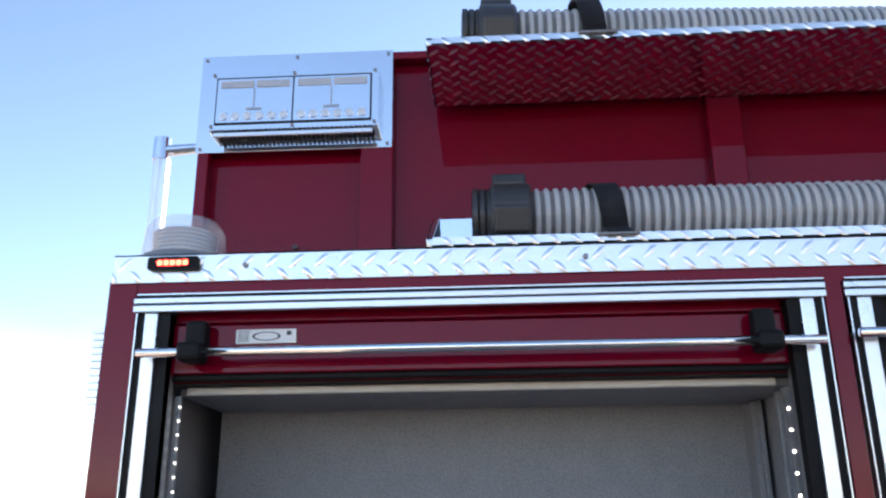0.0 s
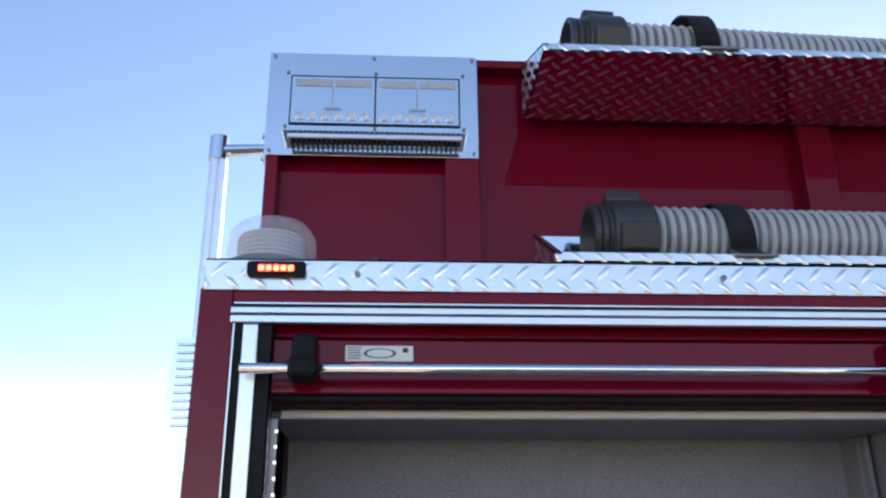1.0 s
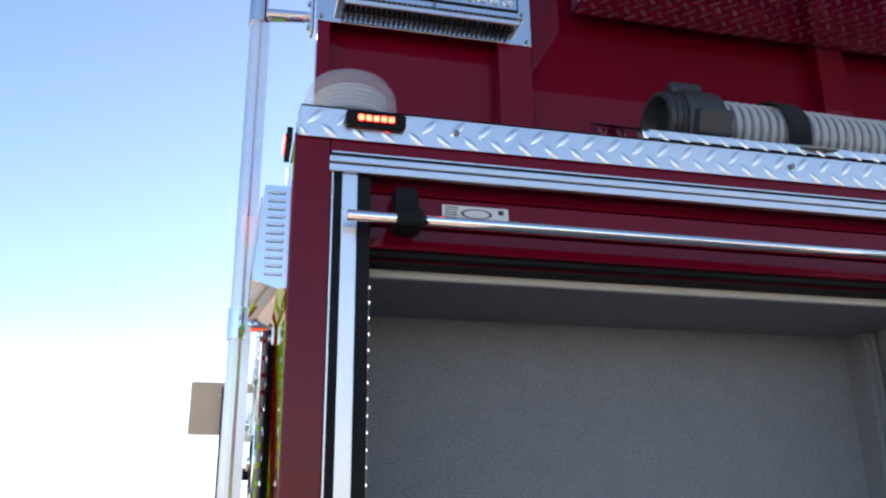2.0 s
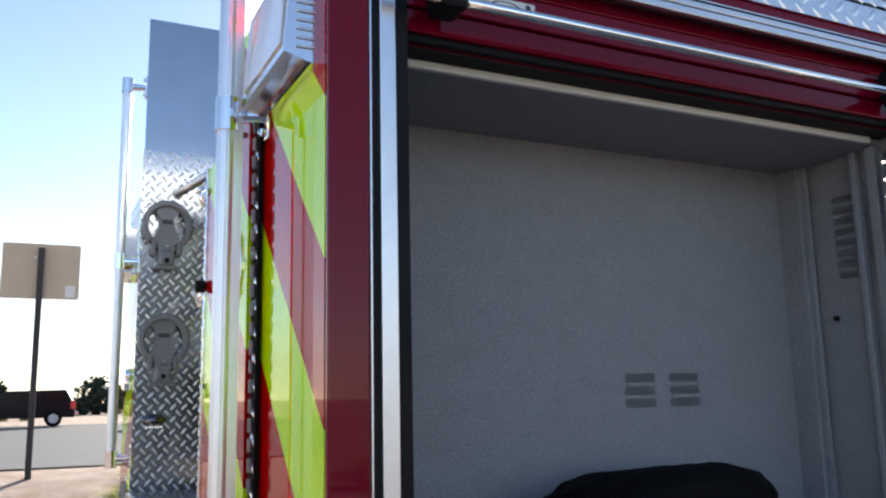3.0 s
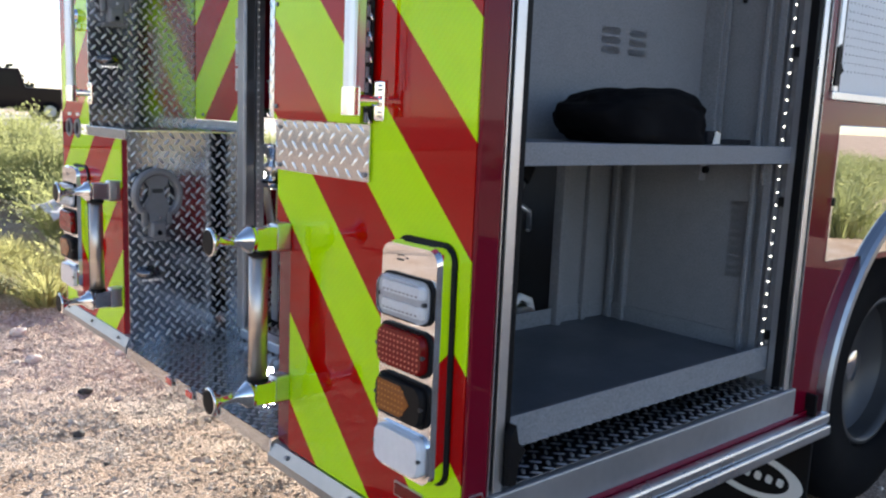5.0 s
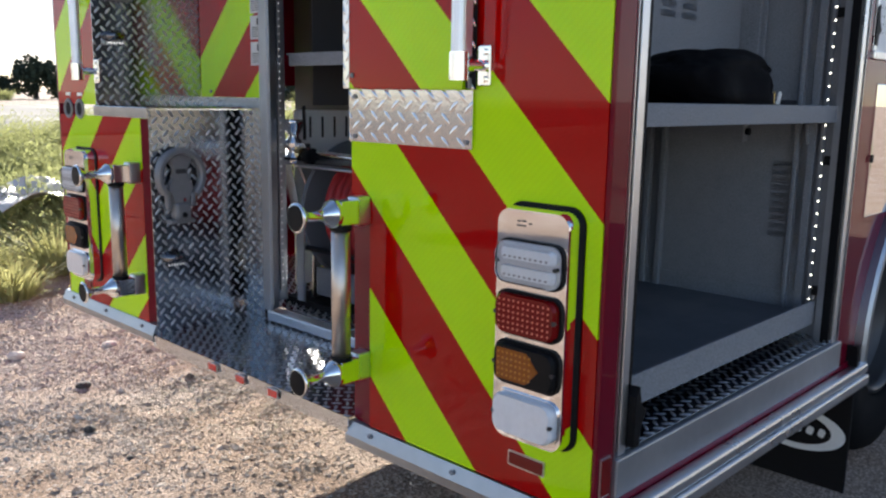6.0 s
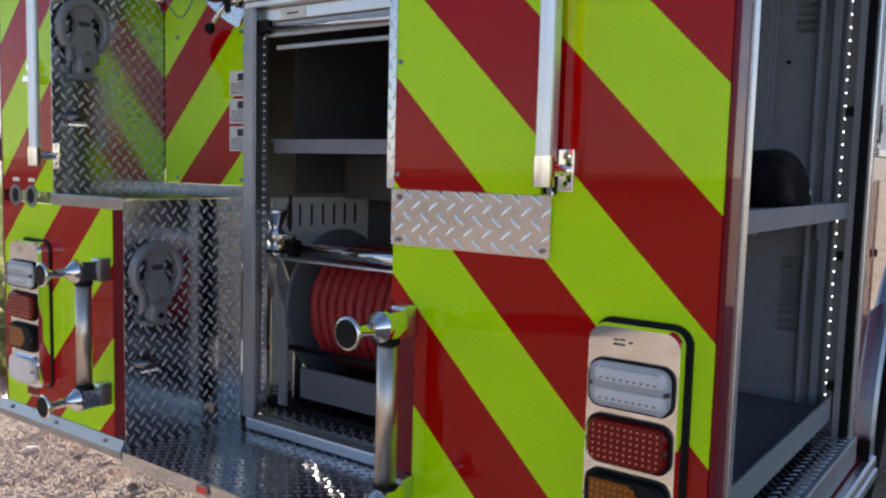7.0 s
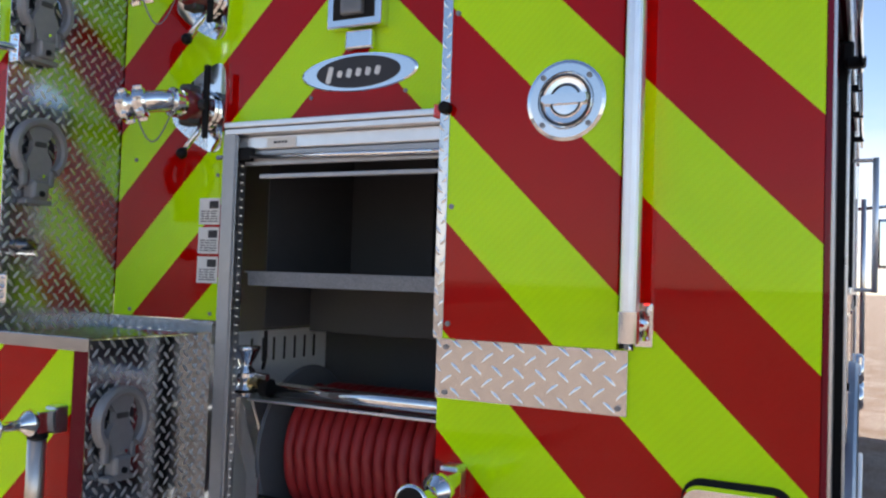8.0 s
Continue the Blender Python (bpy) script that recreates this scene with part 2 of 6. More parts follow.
def chevrons(name, shift=0.0):
    """Lime and red reflective bands at 45 degrees, mirrored about the truck's middle, with the fine cell mesh of the sheeting."""
    m = bpy.data.materials.new(name)
    m.use_nodes = True
    n, l = m.node_tree.nodes, m.node_tree.links
    b = n["Principled BSDF"]
    b.inputs["Roughness"].default_value = 0.3
    b.inputs["Specular IOR Level"].default_value = 0.0
    b.inputs["Coat Weight"].default_value = 1.0
    b.inputs["Coat IOR"].default_value = 1.36
    b.inputs["Coat Roughness"].default_value = 0.03
    tc = n.new("ShaderNodeTexCoord")
    sep = n.new("ShaderNodeSeparateXYZ")
    l.new(tc.outputs["Object"], sep.inputs[0])

    def op(kind, a, c):
        x = n.new("ShaderNodeMath")
        x.operation = kind
        for i, v in enumerate((a, c)):
            if v is None:
                continue
            if isinstance(v, float):
                x.inputs[i].default_value = v
            else:
                l.new(v, x.inputs[i])
        return x.outputs[0]

    off = op("ABSOLUTE", op("SUBTRACT", sep.outputs["Y"], 1.27), None)
    s = op("ADD", op("ADD", sep.outputs["Z"], off), -1.27 - 1.339 + 4.56 + shift)
    band = op("FRACT", op("DIVIDE", s, 0.456), None)
    lime = op("LESS_THAN", band, 0.502)
    fine = n.new("ShaderNodeTexNoise")
    fine.inputs["Scale"].default_value = 9
    fine.inputs["Detail"].default_value = 6
    l.new(tc.outputs["Object"], fine.inputs["Vector"])
    colours = []
    for a, c in (((0.39, 0.001, 0.0005), (0.44, 0.002, 0.001)), ((0.50, 0.85, 0.0005), (0.57, 0.93, 0.001))):
        mx = n.new("ShaderNodeMix")
        mx.data_type = "RGBA"
        mx.inputs["A"].default_value, mx.inputs["B"].default_value = (*a, 1), (*c, 1)
        l.new(fine.outputs["Fac"], mx.inputs["Factor"])
        colours.append(mx.outputs["Result"])
    mx = n.new("ShaderNodeMix")
    mx.data_type = "RGBA"
    l.new(lime, mx.inputs["Factor"])
    l.new(colours[0], mx.inputs["A"])
    l.new(colours[1], mx.inputs["B"])
    wave = n.new("ShaderNodeTexWave")
    wave.inputs["Scale"].default_value = 34
    ribs = n.new("ShaderNodeMapRange")
    ribs.inputs["To Min"].default_value, ribs.inputs["To Max"].default_value = 0.985, 1.01
    l.new(wave.outputs["Fac"], ribs.inputs["Value"])
    tone = n.new("ShaderNodeVectorMath")
    tone.operation = "SCALE"
    l.new(mx.outputs["Result"], tone.inputs[0])
    l.new(ribs.outputs["Result"], tone.inputs["Scale"])
    l.new(tone.outputs["Vector"], b.inputs["Base Color"])
    wave.inputs["Distortion"].default_value = 0.3
    wave.bands_direction = "DIAGONAL"
    l.new(tc.outputs["Object"], wave.inputs["Vector"])
    bp = n.new("ShaderNodeBump")
    bp.inputs["Strength"].default_value = 0.05
    bp.inputs["Distance"].default_value = 0.001
    l.new(wave.outputs["Fac"], bp.inputs["Height"])
    l.new(bp.outputs["Normal"], b.inputs["Normal"])
    return m


CHEV = chevrons("chevron_sheeting")
CHEV_INNER = chevrons("chevron_sheeting_inner", -0.036)


# ---- mesh tools ----
def part(name, bm, material, parent, label="", smooth=False):
    """Links a bmesh as one mesh object under a thing or a part, and frees it. Coordinates are the thing's own."""
    me = bpy.data.meshes.new(name)
    bm.normal_update()
    bm.to_mesh(me)
    bm.free()
    me.materials.append(material)
    if smooth:
        for p in me.polygons:
            p.use_smooth = True
    ob = new(name, me)
    ob.parent = parent
    if label:
        tagged(ob, label)
    return ob


def pieces(name, bm, places, material, parent, label="", smooth=False):
    """Alike small parts that share one mesh, at the places given."""
    me = bpy.data.meshes.new(name)
    bm.normal_update()
    bm.to_mesh(me)
    bm.free()
    me.materials.append(material)
    if smooth:
        for p in me.polygons:
            p.use_smooth = True
    for c in places:
        ob = new(name, me)
        ob.parent = parent
        ob.location = c
        if label:
            tagged(ob, label)


def stuff(ob):
    return tagged(ob, kind="stuff")


def thing(name, label, category, group="", kind="", at=None):
    ob = new(name)
    ob.empty_display_size = 0.1
    if at is not None:
        ob.matrix_basis = at
    return tagged(ob, label, category, group, kind)


def box(bm, lo, hi, bevel=0.0, m=None):
    """An axis-aligned block between two corners, with its edges rounded by bevel."""
    lo, hi = Vector(lo), Vector(hi)
    mat4 = Matrix.Translation((lo + hi) / 2) @ Matrix.Diagonal((*(hi - lo), 1))
    if m is not None:
        mat4 = m @ mat4
    r = bmesh.ops.create_cube(bm, size=1, matrix=mat4)
    if bevel > 0:
        edges = list({e for v in r["verts"] for e in v.link_edges})
        bmesh.ops.bevel(bm, geom=edges, offset=bevel, segments=2, affect="EDGES", profile=0.5)
    return bm


def B(lo, hi, bevel=0.0):
    return box(bmesh.new(), lo, hi, bevel)


def rod(bm, a, b, r, seg=20, r2=None, caps=True):
    """A cylinder or cone from a to b."""
    a, b = Vector(a), Vector(b)
    d = b - a
    m = Matrix.Translation((a + b) / 2) @ d.to_track_quat("Z", "Y").to_matrix().to_4x4()
    bmesh.ops.create_cone(bm, cap_ends=caps, segments=seg, radius1=r, radius2=r if r2 is None else r2, depth=d.length, matrix=m)
    return bm


def R(a, b, r, seg=20, r2=None):
    return rod(bmesh.new(), a, b, r, seg, r2)


def lathe(bm, profile, m, seg=28, caps=True):
    """Turns a profile of (radius, height) pairs round the local z axis of m."""
    rings = []
    for r, z in profile:
        rings.append([bm.verts.new(m @ Vector((r * math.cos(2 * math.pi * i / seg), r * math.sin(2 * math.pi * i / seg), z))) for i in range(seg)])
    for a, b in zip(rings, rings[1:]):
        for i in range(seg):
            j = (i + 1) % seg
            bm.faces.new((a[i], a[j], b[j], b[i]))
    if caps:
        bm.faces.new(rings[0][::-1])
        bm.faces.new(rings[-1])
    return bm


def tube(bm, pts, r, seg=10):
    """A round tube along points."""
    pts = [Vector(p) for p in pts]
    rings = []
    for i, p in enumerate(pts):
        d = (pts[min(i + 1, len(pts) - 1)] - pts[max(i - 1, 0)]).normalized()
        q = d.to_track_quat("Z", "Y").to_matrix()
        rings.append([bm.verts.new(p + q @ Vector((r * math.cos(2 * math.pi * k / seg), r * math.sin(2 * math.pi * k / seg), 0))) for k in range(seg)])
    for a, b in zip(rings, rings[1:]):
        for i in range(seg):
            j = (i + 1) % seg
            bm.faces.new((a[i], a[j], b[j], b[i]))
    bm.faces.new(rings[0][::-1])
    bm.faces.new(rings[-1])
    return bm


def prism(bm, pts, d):
    """A flat polygon of points pushed along d."""
    d = Vector(d)
    a = [bm.verts.new(Vector(p)) for p in pts]
    b = [bm.verts.new(Vector(p) + d) for p in pts]
    bm.faces.new(a)
    bm.faces.new(b[::-1])
    for i in range(len(a)):
        j = (i + 1) % len(a)
        bm.faces.new((a[j], a[i], b[i], b[j]))
    bmesh.ops.recalc_face_normals(bm, faces=bm.faces)
    return bm


def frame_of(x, y, z):
    """A matrix from three axis vectors as columns."""
    m = Matrix((x, y, z)).transposed()
    return m.to_4x4()


def diamond_plate(name, parent, origin, u, v, lu, lv, thick=0.003, pitch=0.040, label="", metal=None, rise=0.0016, lug=None, keep=None):
    """A sheet with its corner at origin, along u and v, with raised lugs that lie crosswise in turn on the side u x v."""
    u, v, o = Vector(u).normalized(), Vector(v).normalized(), Vector(origin)
    w = u.cross(v)
    vs, fs = [], []
    for k in (-thick, 0):
        for a, b in ((0, 0), (lu, 0), (lu, lv), (0, lv)):
            vs.append(o + u * a + v * b + w * k)
    fs += [(4, 5, 6, 7), (3, 2, 1, 0)] + [(i, (i + 1) % 4, 4 + (i + 1) % 4, 4 + i) for i in range(4)]
    if keep:
        vs, fs = [], []
    hl, hw, hh = pitch * 0.42, pitch * 0.115, rise
    row = pitch * 0.55
    nu, nv = int(lu / pitch) + 1, int(lv / row) + 1
    ext = hl * 0.72
    for j in range(nv + 1):
        for i in range(nu + 1):
            a, b = (i + 0.5 * (j % 2)) * pitch, (j + 0.4) * row
            ang = (1 if j % 2 else -1) * radians(48)
            ca, sa = math.cos(ang), math.sin(ang)
            if a < -ext * 0.3 or a > lu + ext * 0.3 or b < -ext * 0.3 or b > lv + ext * 0.3:
                continue
            if keep and not keep(a, b):
                continue
            base = len(vs)
            for p, q, h in ((-hl, 0, 0), (-hl * 0.45, hw, 0), (hl * 0.45, hw, 0), (hl, 0, 0), (hl * 0.45, -hw, 0), (-hl * 0.45, -hw, 0), (-hl * 0.55, 0, hh), (hl * 0.55, 0, hh)):
                x, y = a + ca * p - sa * q, b + sa * p + ca * q
                x, y = min(max(x, 0), lu), min(max(y, 0), lv)
                vs.append(o + u * x + v * y + w * (h + 0.0001))
            for f in ((0, 6, 1), (1, 6, 7, 2), (2, 7, 3), (3, 7, 4), (4, 7, 6, 5), (5, 6, 0)):
                fs.append(tuple(base + k for k in f[::-1]))
    me = bpy.data.meshes.new(name)
    me.from_pydata([tuple(p) for p in vs], [], fs)
    me.update()
    for p in me.polygons[0 if keep else 6:]:
        p.use_smooth = True
    me.materials.append(metal or DPLATE)
    if lug:
        me.materials.append(lug)
        for p in me.polygons[6:]:
            p.material_index = 1
    ob = new(name, me)
    ob.parent = parent
    return tagged(ob, label) if label else ob



def text_bars(bm, lo, hi, axis_u, axis_n, rows, seed):
    """Short dark bars in rows, for small print that cannot be read, on a label between two corners."""
    rng = random.Random(seed)
    lo, hi = Vector(lo), Vector(hi)
    u, nrm, up = Vector(axis_u), Vector(axis_n), Vector((0, 0, 1))
    w = abs((hi - lo).dot(u))
    h = hi.z - lo.z
    for k in range(rows):
        z = lo.z + h * (k + 0.5) / rows
        a = 0.06 * w
        while a < w * 0.9:
            b = min(a + w * rng.uniform(0.1, 0.35), w * 0.94)
            c = lo + u * ((a + b) / 2)
            c.z = z
            m = Matrix.Translation(c) @ frame_of(u, nrm, up)
            box(bm, (-(b - a) / 2, -0.0004, -h * 0.22 / rows), ((b - a) / 2, 0.0004, h * 0.22 / rows), m=m)
            a = b + w * 0.06
    return bm


def rounded(bm, w, h, d, r, m, seg=5, dome=0.0):
    """A slab of width w, height h and depth d with corners of radius r, its back on the local plane z = 0; dome shrinks its front."""
    rings = []
    for z, k in ((0, 1.0), (d * 0.7, 1.0), (d, 1.0 - dome)):
        pts = []
        for cx, cy, a0 in ((w / 2 - r, h / 2 - r, 0), (-w / 2 + r, h / 2 - r, 90), (-w / 2 + r, -h / 2 + r, 180), (w / 2 - r, -h / 2 + r, 270)):
            for i in range(seg + 1):
                a = radians(a0 + 90 * i / seg)
                pts.append(bm.verts.new(m @ Vector(((cx + r * math.cos(a)) * k, (cy + r * math.sin(a)) * k, z))))
        rings.append(pts)
    for a, b in zip(rings, rings[1:]):
        for i in range(len(a)):
            j = (i + 1) % len(a)
            bm.faces.new((a[i], a[j], b[j], b[i]))
    bm.faces.new(rings[0][::-1])
    bm.faces.new(rings[-1])
    return bm


def ring(bm, r0, r1, d, m, seg=40, a0=0.0, a1=360.0):
    """A flat ring or arc of depth d between two radii, its back on the local plane z = 0."""
    n = max(3, int(seg * (a1 - a0) / 360))
    closed = a1 - a0 >= 360
    loops = []
    for i in range(n if closed else n + 1):
        a = radians(a0 + (a1 - a0) * i / n)
        c, s = math.cos(a), math.sin(a)
        e = min(0.25 * (r1 - r0), d * 0.4)
        loops.append([bm.verts.new(m @ Vector((r * c, r * s, z))) for r, z in ((r0, 0), (r1, 0), (r1, d - e), (r1 - e, d), (r0 + e, d), (r0, d - e))])
    for i in range(n):
        a, b = loops[i], loops[(i + 1) % len(loops)]
        for k in range(6):
            j = (k + 1) % 6
            bm.faces.new((a[k], b[k], b[j], a[j]))
    if not closed:
        bm.faces.new(loops[0])
        bm.faces.new(loops[-1][::-1])
    bmesh.ops.recalc_face_normals(bm, faces=bm.faces)
    return bm


BACKWARD = frame_of((0, -1, 0), (0, 0, 1), (-1, 0, 0))  # local x to the right, y up, z out of the rear
SIDEWARD = frame_of((1, 0, 0), (0, 0, 1), (0, -1, 0))   # the same out of the right side


def rear_at(x, y, z):
    return Matrix.Translation((x, y, z)) @ BACKWARD


def side_at(x, y, z):
    return Matrix.Translation((x, y, z)) @ SIDEWARD


# ---- ground and distance ----
def ground_material():
    m = bpy.data.materials.new("dirt_and_gravel")
    m.use_nodes = True
    n, l = m.node_tree.nodes, m.node_tree.links
    b = n["Principled BSDF"]
    b.inputs["Roughness"].default_value = 0.95
    b.inputs["Specular IOR Level"].default_value = 0.1
    tc = n.new("ShaderNodeTexCoord")
    tex = []
    for scale, detail in ((0.35, 4), (2.2, 8), (95.0, 8)):
        x = n.new("ShaderNodeTexNoise")
        x.inputs["Scale"].default_value, x.inputs["Detail"].default_value = scale, detail
        l.new(tc.outputs["Object"], x.inputs["Vector"])
        tex.append(x)
    r1 = n.new("ShaderNodeValToRGB")
    r1.color_ramp.elements[0].position, r1.color_ramp.elements[1].position = 0.35, 0.65
    r1.color_ramp.elements[0].color, r1.color_ramp.elements[1].color = (0.51, 0.36, 0.265, 1), (0.65, 0.52, 0.43, 1)
    l.new(tex[1].outputs["Fac"], r1.inputs["Fac"])
    r2 = n.new("ShaderNodeValToRGB")
    r2.color_ramp.elements[0].position, r2.color_ramp.elements[1].position = 0.40, 0.66
    r2.color_ramp.elements[0].color, r2.color_ramp.elements[1].color = (0.30, 0.28, 0.27, 1), (1.22, 1.20, 1.18, 1)
    l.new(tex[2].outputs["Fac"], r2.inputs["Fac"])
    mx = n.new("ShaderNodeMix")
    mx.data_type, mx.blend_type = "RGBA", "MULTIPLY"
    mx.inputs["Factor"].default_value = 0.8
    l.new(r1.outputs["Color"], mx.inputs["A"])
    l.new(r2.outputs["Color"], mx.inputs["B"])
    l.new(mx.outputs["Result"], b.inputs["Base Color"])
    bp = n.new("ShaderNodeBump")
    bp.inputs["Strength"].default_value = 0.9
    bp.inputs["Distance"].default_value = 0.016
    l.new(tex[2].outputs["Fac"], bp.inputs["Height"])
    l.new(bp.outputs["Normal"], b.inputs["Normal"])
    return m


GROUND = ground_material()
ROAD = mat("pale_asphalt", (0.15, 0.145, 0.14), 0.95, spec=0.05, grain=0.15, grain_scale=3)


def stone_material():
    m = bpy.data.materials.new("loose_stone")
    m.use_nodes = True
    n, l = m.node_tree.nodes, m.node_tree.links
    b = n["Principled BSDF"]
    b.inputs["Roughness"].default_value = 0.92
    g = n.new("ShaderNodeNewGeometry")
    r = n.new("ShaderNodeValToRGB")
    r.color_ramp.elements[0].color, r.color_ramp.elements[1].color = (0.17, 0.13, 0.105, 1), (0.76, 0.66, 0.57, 1)
    e = r.color_ramp.elements.new(0.4)
    e.color = (0.51, 0.41, 0.335, 1)
    l.new(g.outputs["Random Per Island"], r.inputs["Fac"])
    t = n.new("ShaderNodeTexNoise")
    t.inputs["Scale"].default_value = 60
    tc = n.new("ShaderNodeTexCoord")
    l.new(tc.outputs["Object"], t.inputs["Vector"])
    mx = n.new("ShaderNodeMix")
    mx.data_type, mx.blend_type = "RGBA", "MULTIPLY"
    mx.inputs["Factor"].default_value = 0.5
    l.new(r.outputs["Color"], mx.inputs["A"])
    l.new(t.outputs["Color"], mx.inputs["B"])
    l.new(r.outputs["Color"], b.inputs["Base Color"])
    return m


STONE = stone_material()


def leaf_material(name, color, through, grain_scale):
    """Thin leaves that let part of the light through."""
    m = mat(name, color, 0.75, grain=0.4, grain_scale=grain_scale)
    n, l = m.node_tree.nodes, m.node_tree.links
    t = n.new("ShaderNodeBsdfTranslucent")
    t.inputs["Color"].default_value = (*through, 1)
    mx = n.new("ShaderNodeMixShader")
    mx.inputs["Fac"].default_value = 0.45
    l.new(n["Principled BSDF"].outputs["BSDF"], mx.inputs[1])
    l.new(t.outputs["BSDF"], mx.inputs[2])
    l.new(mx.outputs["Shader"], n["Material Output"].inputs["Surface"])
    return m


LEAF = leaf_material("sage_leaf", (0.21, 0.23, 0.11), (0.46, 0.48, 0.20), 2.5)
STRAW = leaf_material("dry_grass", (0.44, 0.42, 0.19), (0.55, 0.53, 0.22), 2.0)
FAR_LEAF = mat("far_juniper", (0.030, 0.042, 0.022), 0.85, grain=0.4, grain_scale=0.6)


def sheet(name, xs, ys, fn, material, label, category):
    vs = [(x, y, fn(x, y)) for y in ys for x in xs]
    w = len(xs)
    fs = [(j * w + i, j * w + i + 1, (j + 1) * w + i + 1, (j + 1) * w + i) for j in range(len(ys) - 1) for i in range(w - 1)]
    me = bpy.data.meshes.new(name)
    me.from_pydata(vs, [], fs)
    for p in me.polygons:
        p.use_smooth = True
    me.materials.append(material)
    return tagged(new(name, me), label, category, kind="structure")


def ground_height(x, y):
    """Gentle unevenness near the truck, with small clods and wheel tracks, and a low bank up to the road."""
    near = math.exp(-((x - 1) ** 2 + (y - 2) ** 2) / 300)
    t = min(1, max(0, (y - 8) / 6))
    rise = 0.6 * t * t * (3 - 2 * t)
    if abs(x) > 9 or abs(y) > 12:
        return rise
    h = 0.030 * noise.noise((x * 0.9, y * 0.9, 0)) + 0.010 * noise.noise((x * 4, y * 4, 3))
    h += 0.009 * noise.noise((x * 1.6 + y * 1.1, y * 9 - x * 3, 5)) + 0.006 * noise.noise((x * 14, y * 14, 1))
    return rise + near * h


def spread(lo, hi, near, fine, coarse):
    out, v = [], lo
    while v < hi:
        out.append(v)
        d = max(0, max(near[0] - v, v - near[1]))
        v += min(coarse, fine + d * 0.12)
    return out + [hi]


sheet("ground", spread(-900, 900, (-1.5, 1.6), 0.035, 60), spread(-900, 900, (1.0, 5.4), 0.035, 60), ground_height, GROUND, "dry reddish dirt ground with loose gravel", "ground")
sheet("road", [-900, -40, 0, 40, 900], [14.2, 24, 45], lambda x, y: 0.625, ROAD, "pale sun-bleached asphalt road beyond the scrub", "road")

# ---- the truck ----
truck = thing("fire_truck", "red fire engine with lime and red chevrons on its rear", "fire engine")
Y_MID, WIDTH = 1.27, 2.54

# rear panels with chevrons
part("rear_panel", prism(bmesh.new(), [(0, 0.012, 0.52), (0, 0.686, 0.52), (0, 0.686, 1.095), (0, 0.755, 1.118), (0, 0.755, 2.33), (0, 0.012, 2.33)], (0.015, 0, 0)), CHEV, truck, "glossy lime and red chevron panel")
part("edge_plate", prism(bmesh.new(), [(0.002, 0.687, 0.52), (0.002, 0.687, 1.093), (0.010, 0.757, 1.116), (0.010, 0.757, 0.52)], (0.010, 0, 0)), RED, truck)
part("rear_panel", B((0.0, 1.868, 0.545), (0.015, 2.528, 1.27)), CHEV, truck, "glossy lime and red chevron panel")
part("edge_plate", prism(bmesh.new(), [(0.001, 1.867, 0.545), (0.001, 1.867, 1.268), (0.05, 1.8095, 1.268), (0.05, 1.8095, 0.545)], (0.006, 0.008, 0)), RED, truck)
part("rear_panel", B((0.0, 2.203, 1.31), (0.02, 2.528, 2.33)), CHEV, truck, "glossy lime and red chevron panel")
part("recess_panel", B((0.425, 1.696, 1.345), (0.435, 2.195, 2.60)), CHEV_INNER, truck, "lime and red chevron panel beside the rear shutter")
part("recess_panel", B((0.425, 0.755, 1.945), (0.435, 1.696, 2.60)), CHEV_INNER, truck, "lime and red chevron panel over the rear shutter")

# right rear corner post and side skin
bm = box(bmesh.new(), (0.001, 0.0, 0.50), (0.061, 0.012, 2.34), 0.003)
part("corner_post", bm, RED, truck)
part("side_panel", B((0.021, 0.012, 0.53), (0.052, 0.05, 2.33)), RED, truck)
part("header_panel", B((0.056, 0.0, 2.306), (4.2, 0.02, 2.336)), RED, truck)
part("inner_wall", B((0.021, 0.74, 0.53), (0.43, 0.755, 2.6)), SATIN, truck)
part("corner_post", B((0.0, 2.528, 0.50), (0.06, 2.54, 2.34)), RED, truck)
# unseen left side; its opening is sized to let sun onto the tailboard
part("side_panel", B((0.06, 2.528, 0.50), (4.2, 2.54, 1.01)), RED, truck)
part("side_panel", B((0.06, 2.528, 1.40), (4.2, 2.54, 2.34)), RED, truck)
part("side_panel", B((1.28, 2.528, 1.01), (4.2, 2.54, 1.40)), RED, truck)
part("deck", B((0.02, 0.02, 2.336), (4.2, 0.34, 2.385)), RED, truck)
part("deck", B((0.02, 2.2, 2.336), (4.2, 2.52, 2.385)), RED, truck)
part("skirt", box(bmesh.new(), (1.31, 2.30, 0.30), (1.62, 2.535, 0.505), 0.01), BLACK, truck)
part("skirt", box(bmesh.new(), (2.74, 2.30, 0.30), (5.3, 2.535, 0.505), 0.01), BLACK, truck)
part("under_tank", box(bmesh.new(), (1.75, 0.62, 0.30), (4.0, 1.95, 0.42), 0.03), BLACK, truck)
part("hose_bed_floor", B((0.45, 0.34, 2.55), (4.2, 2.2, 2.6)), SATIN_SHADED, truck)
part("pillar_post", B((1.322, 0.0, 0.52), (1.352, 0.02, 2.306)), RED, truck)

# diamond plate drip edge along the top of the body
diamond_plate("drip_edge", truck, (0.008, -0.006, 2.334), (1, 0, 0), (0, 0, 1), 4.2, 0.055, label="bright diamond plate edge", metal=DP_BRIGHT, pitch=0.047, rise=0.002)
diamond_plate("deck_plate", truck, (0.008, -0.006, 2.389), (1, 0, 0), (0, 1, 0), 4.2, 0.26, label="bright diamond plate top", metal=DP_BRIGHT)
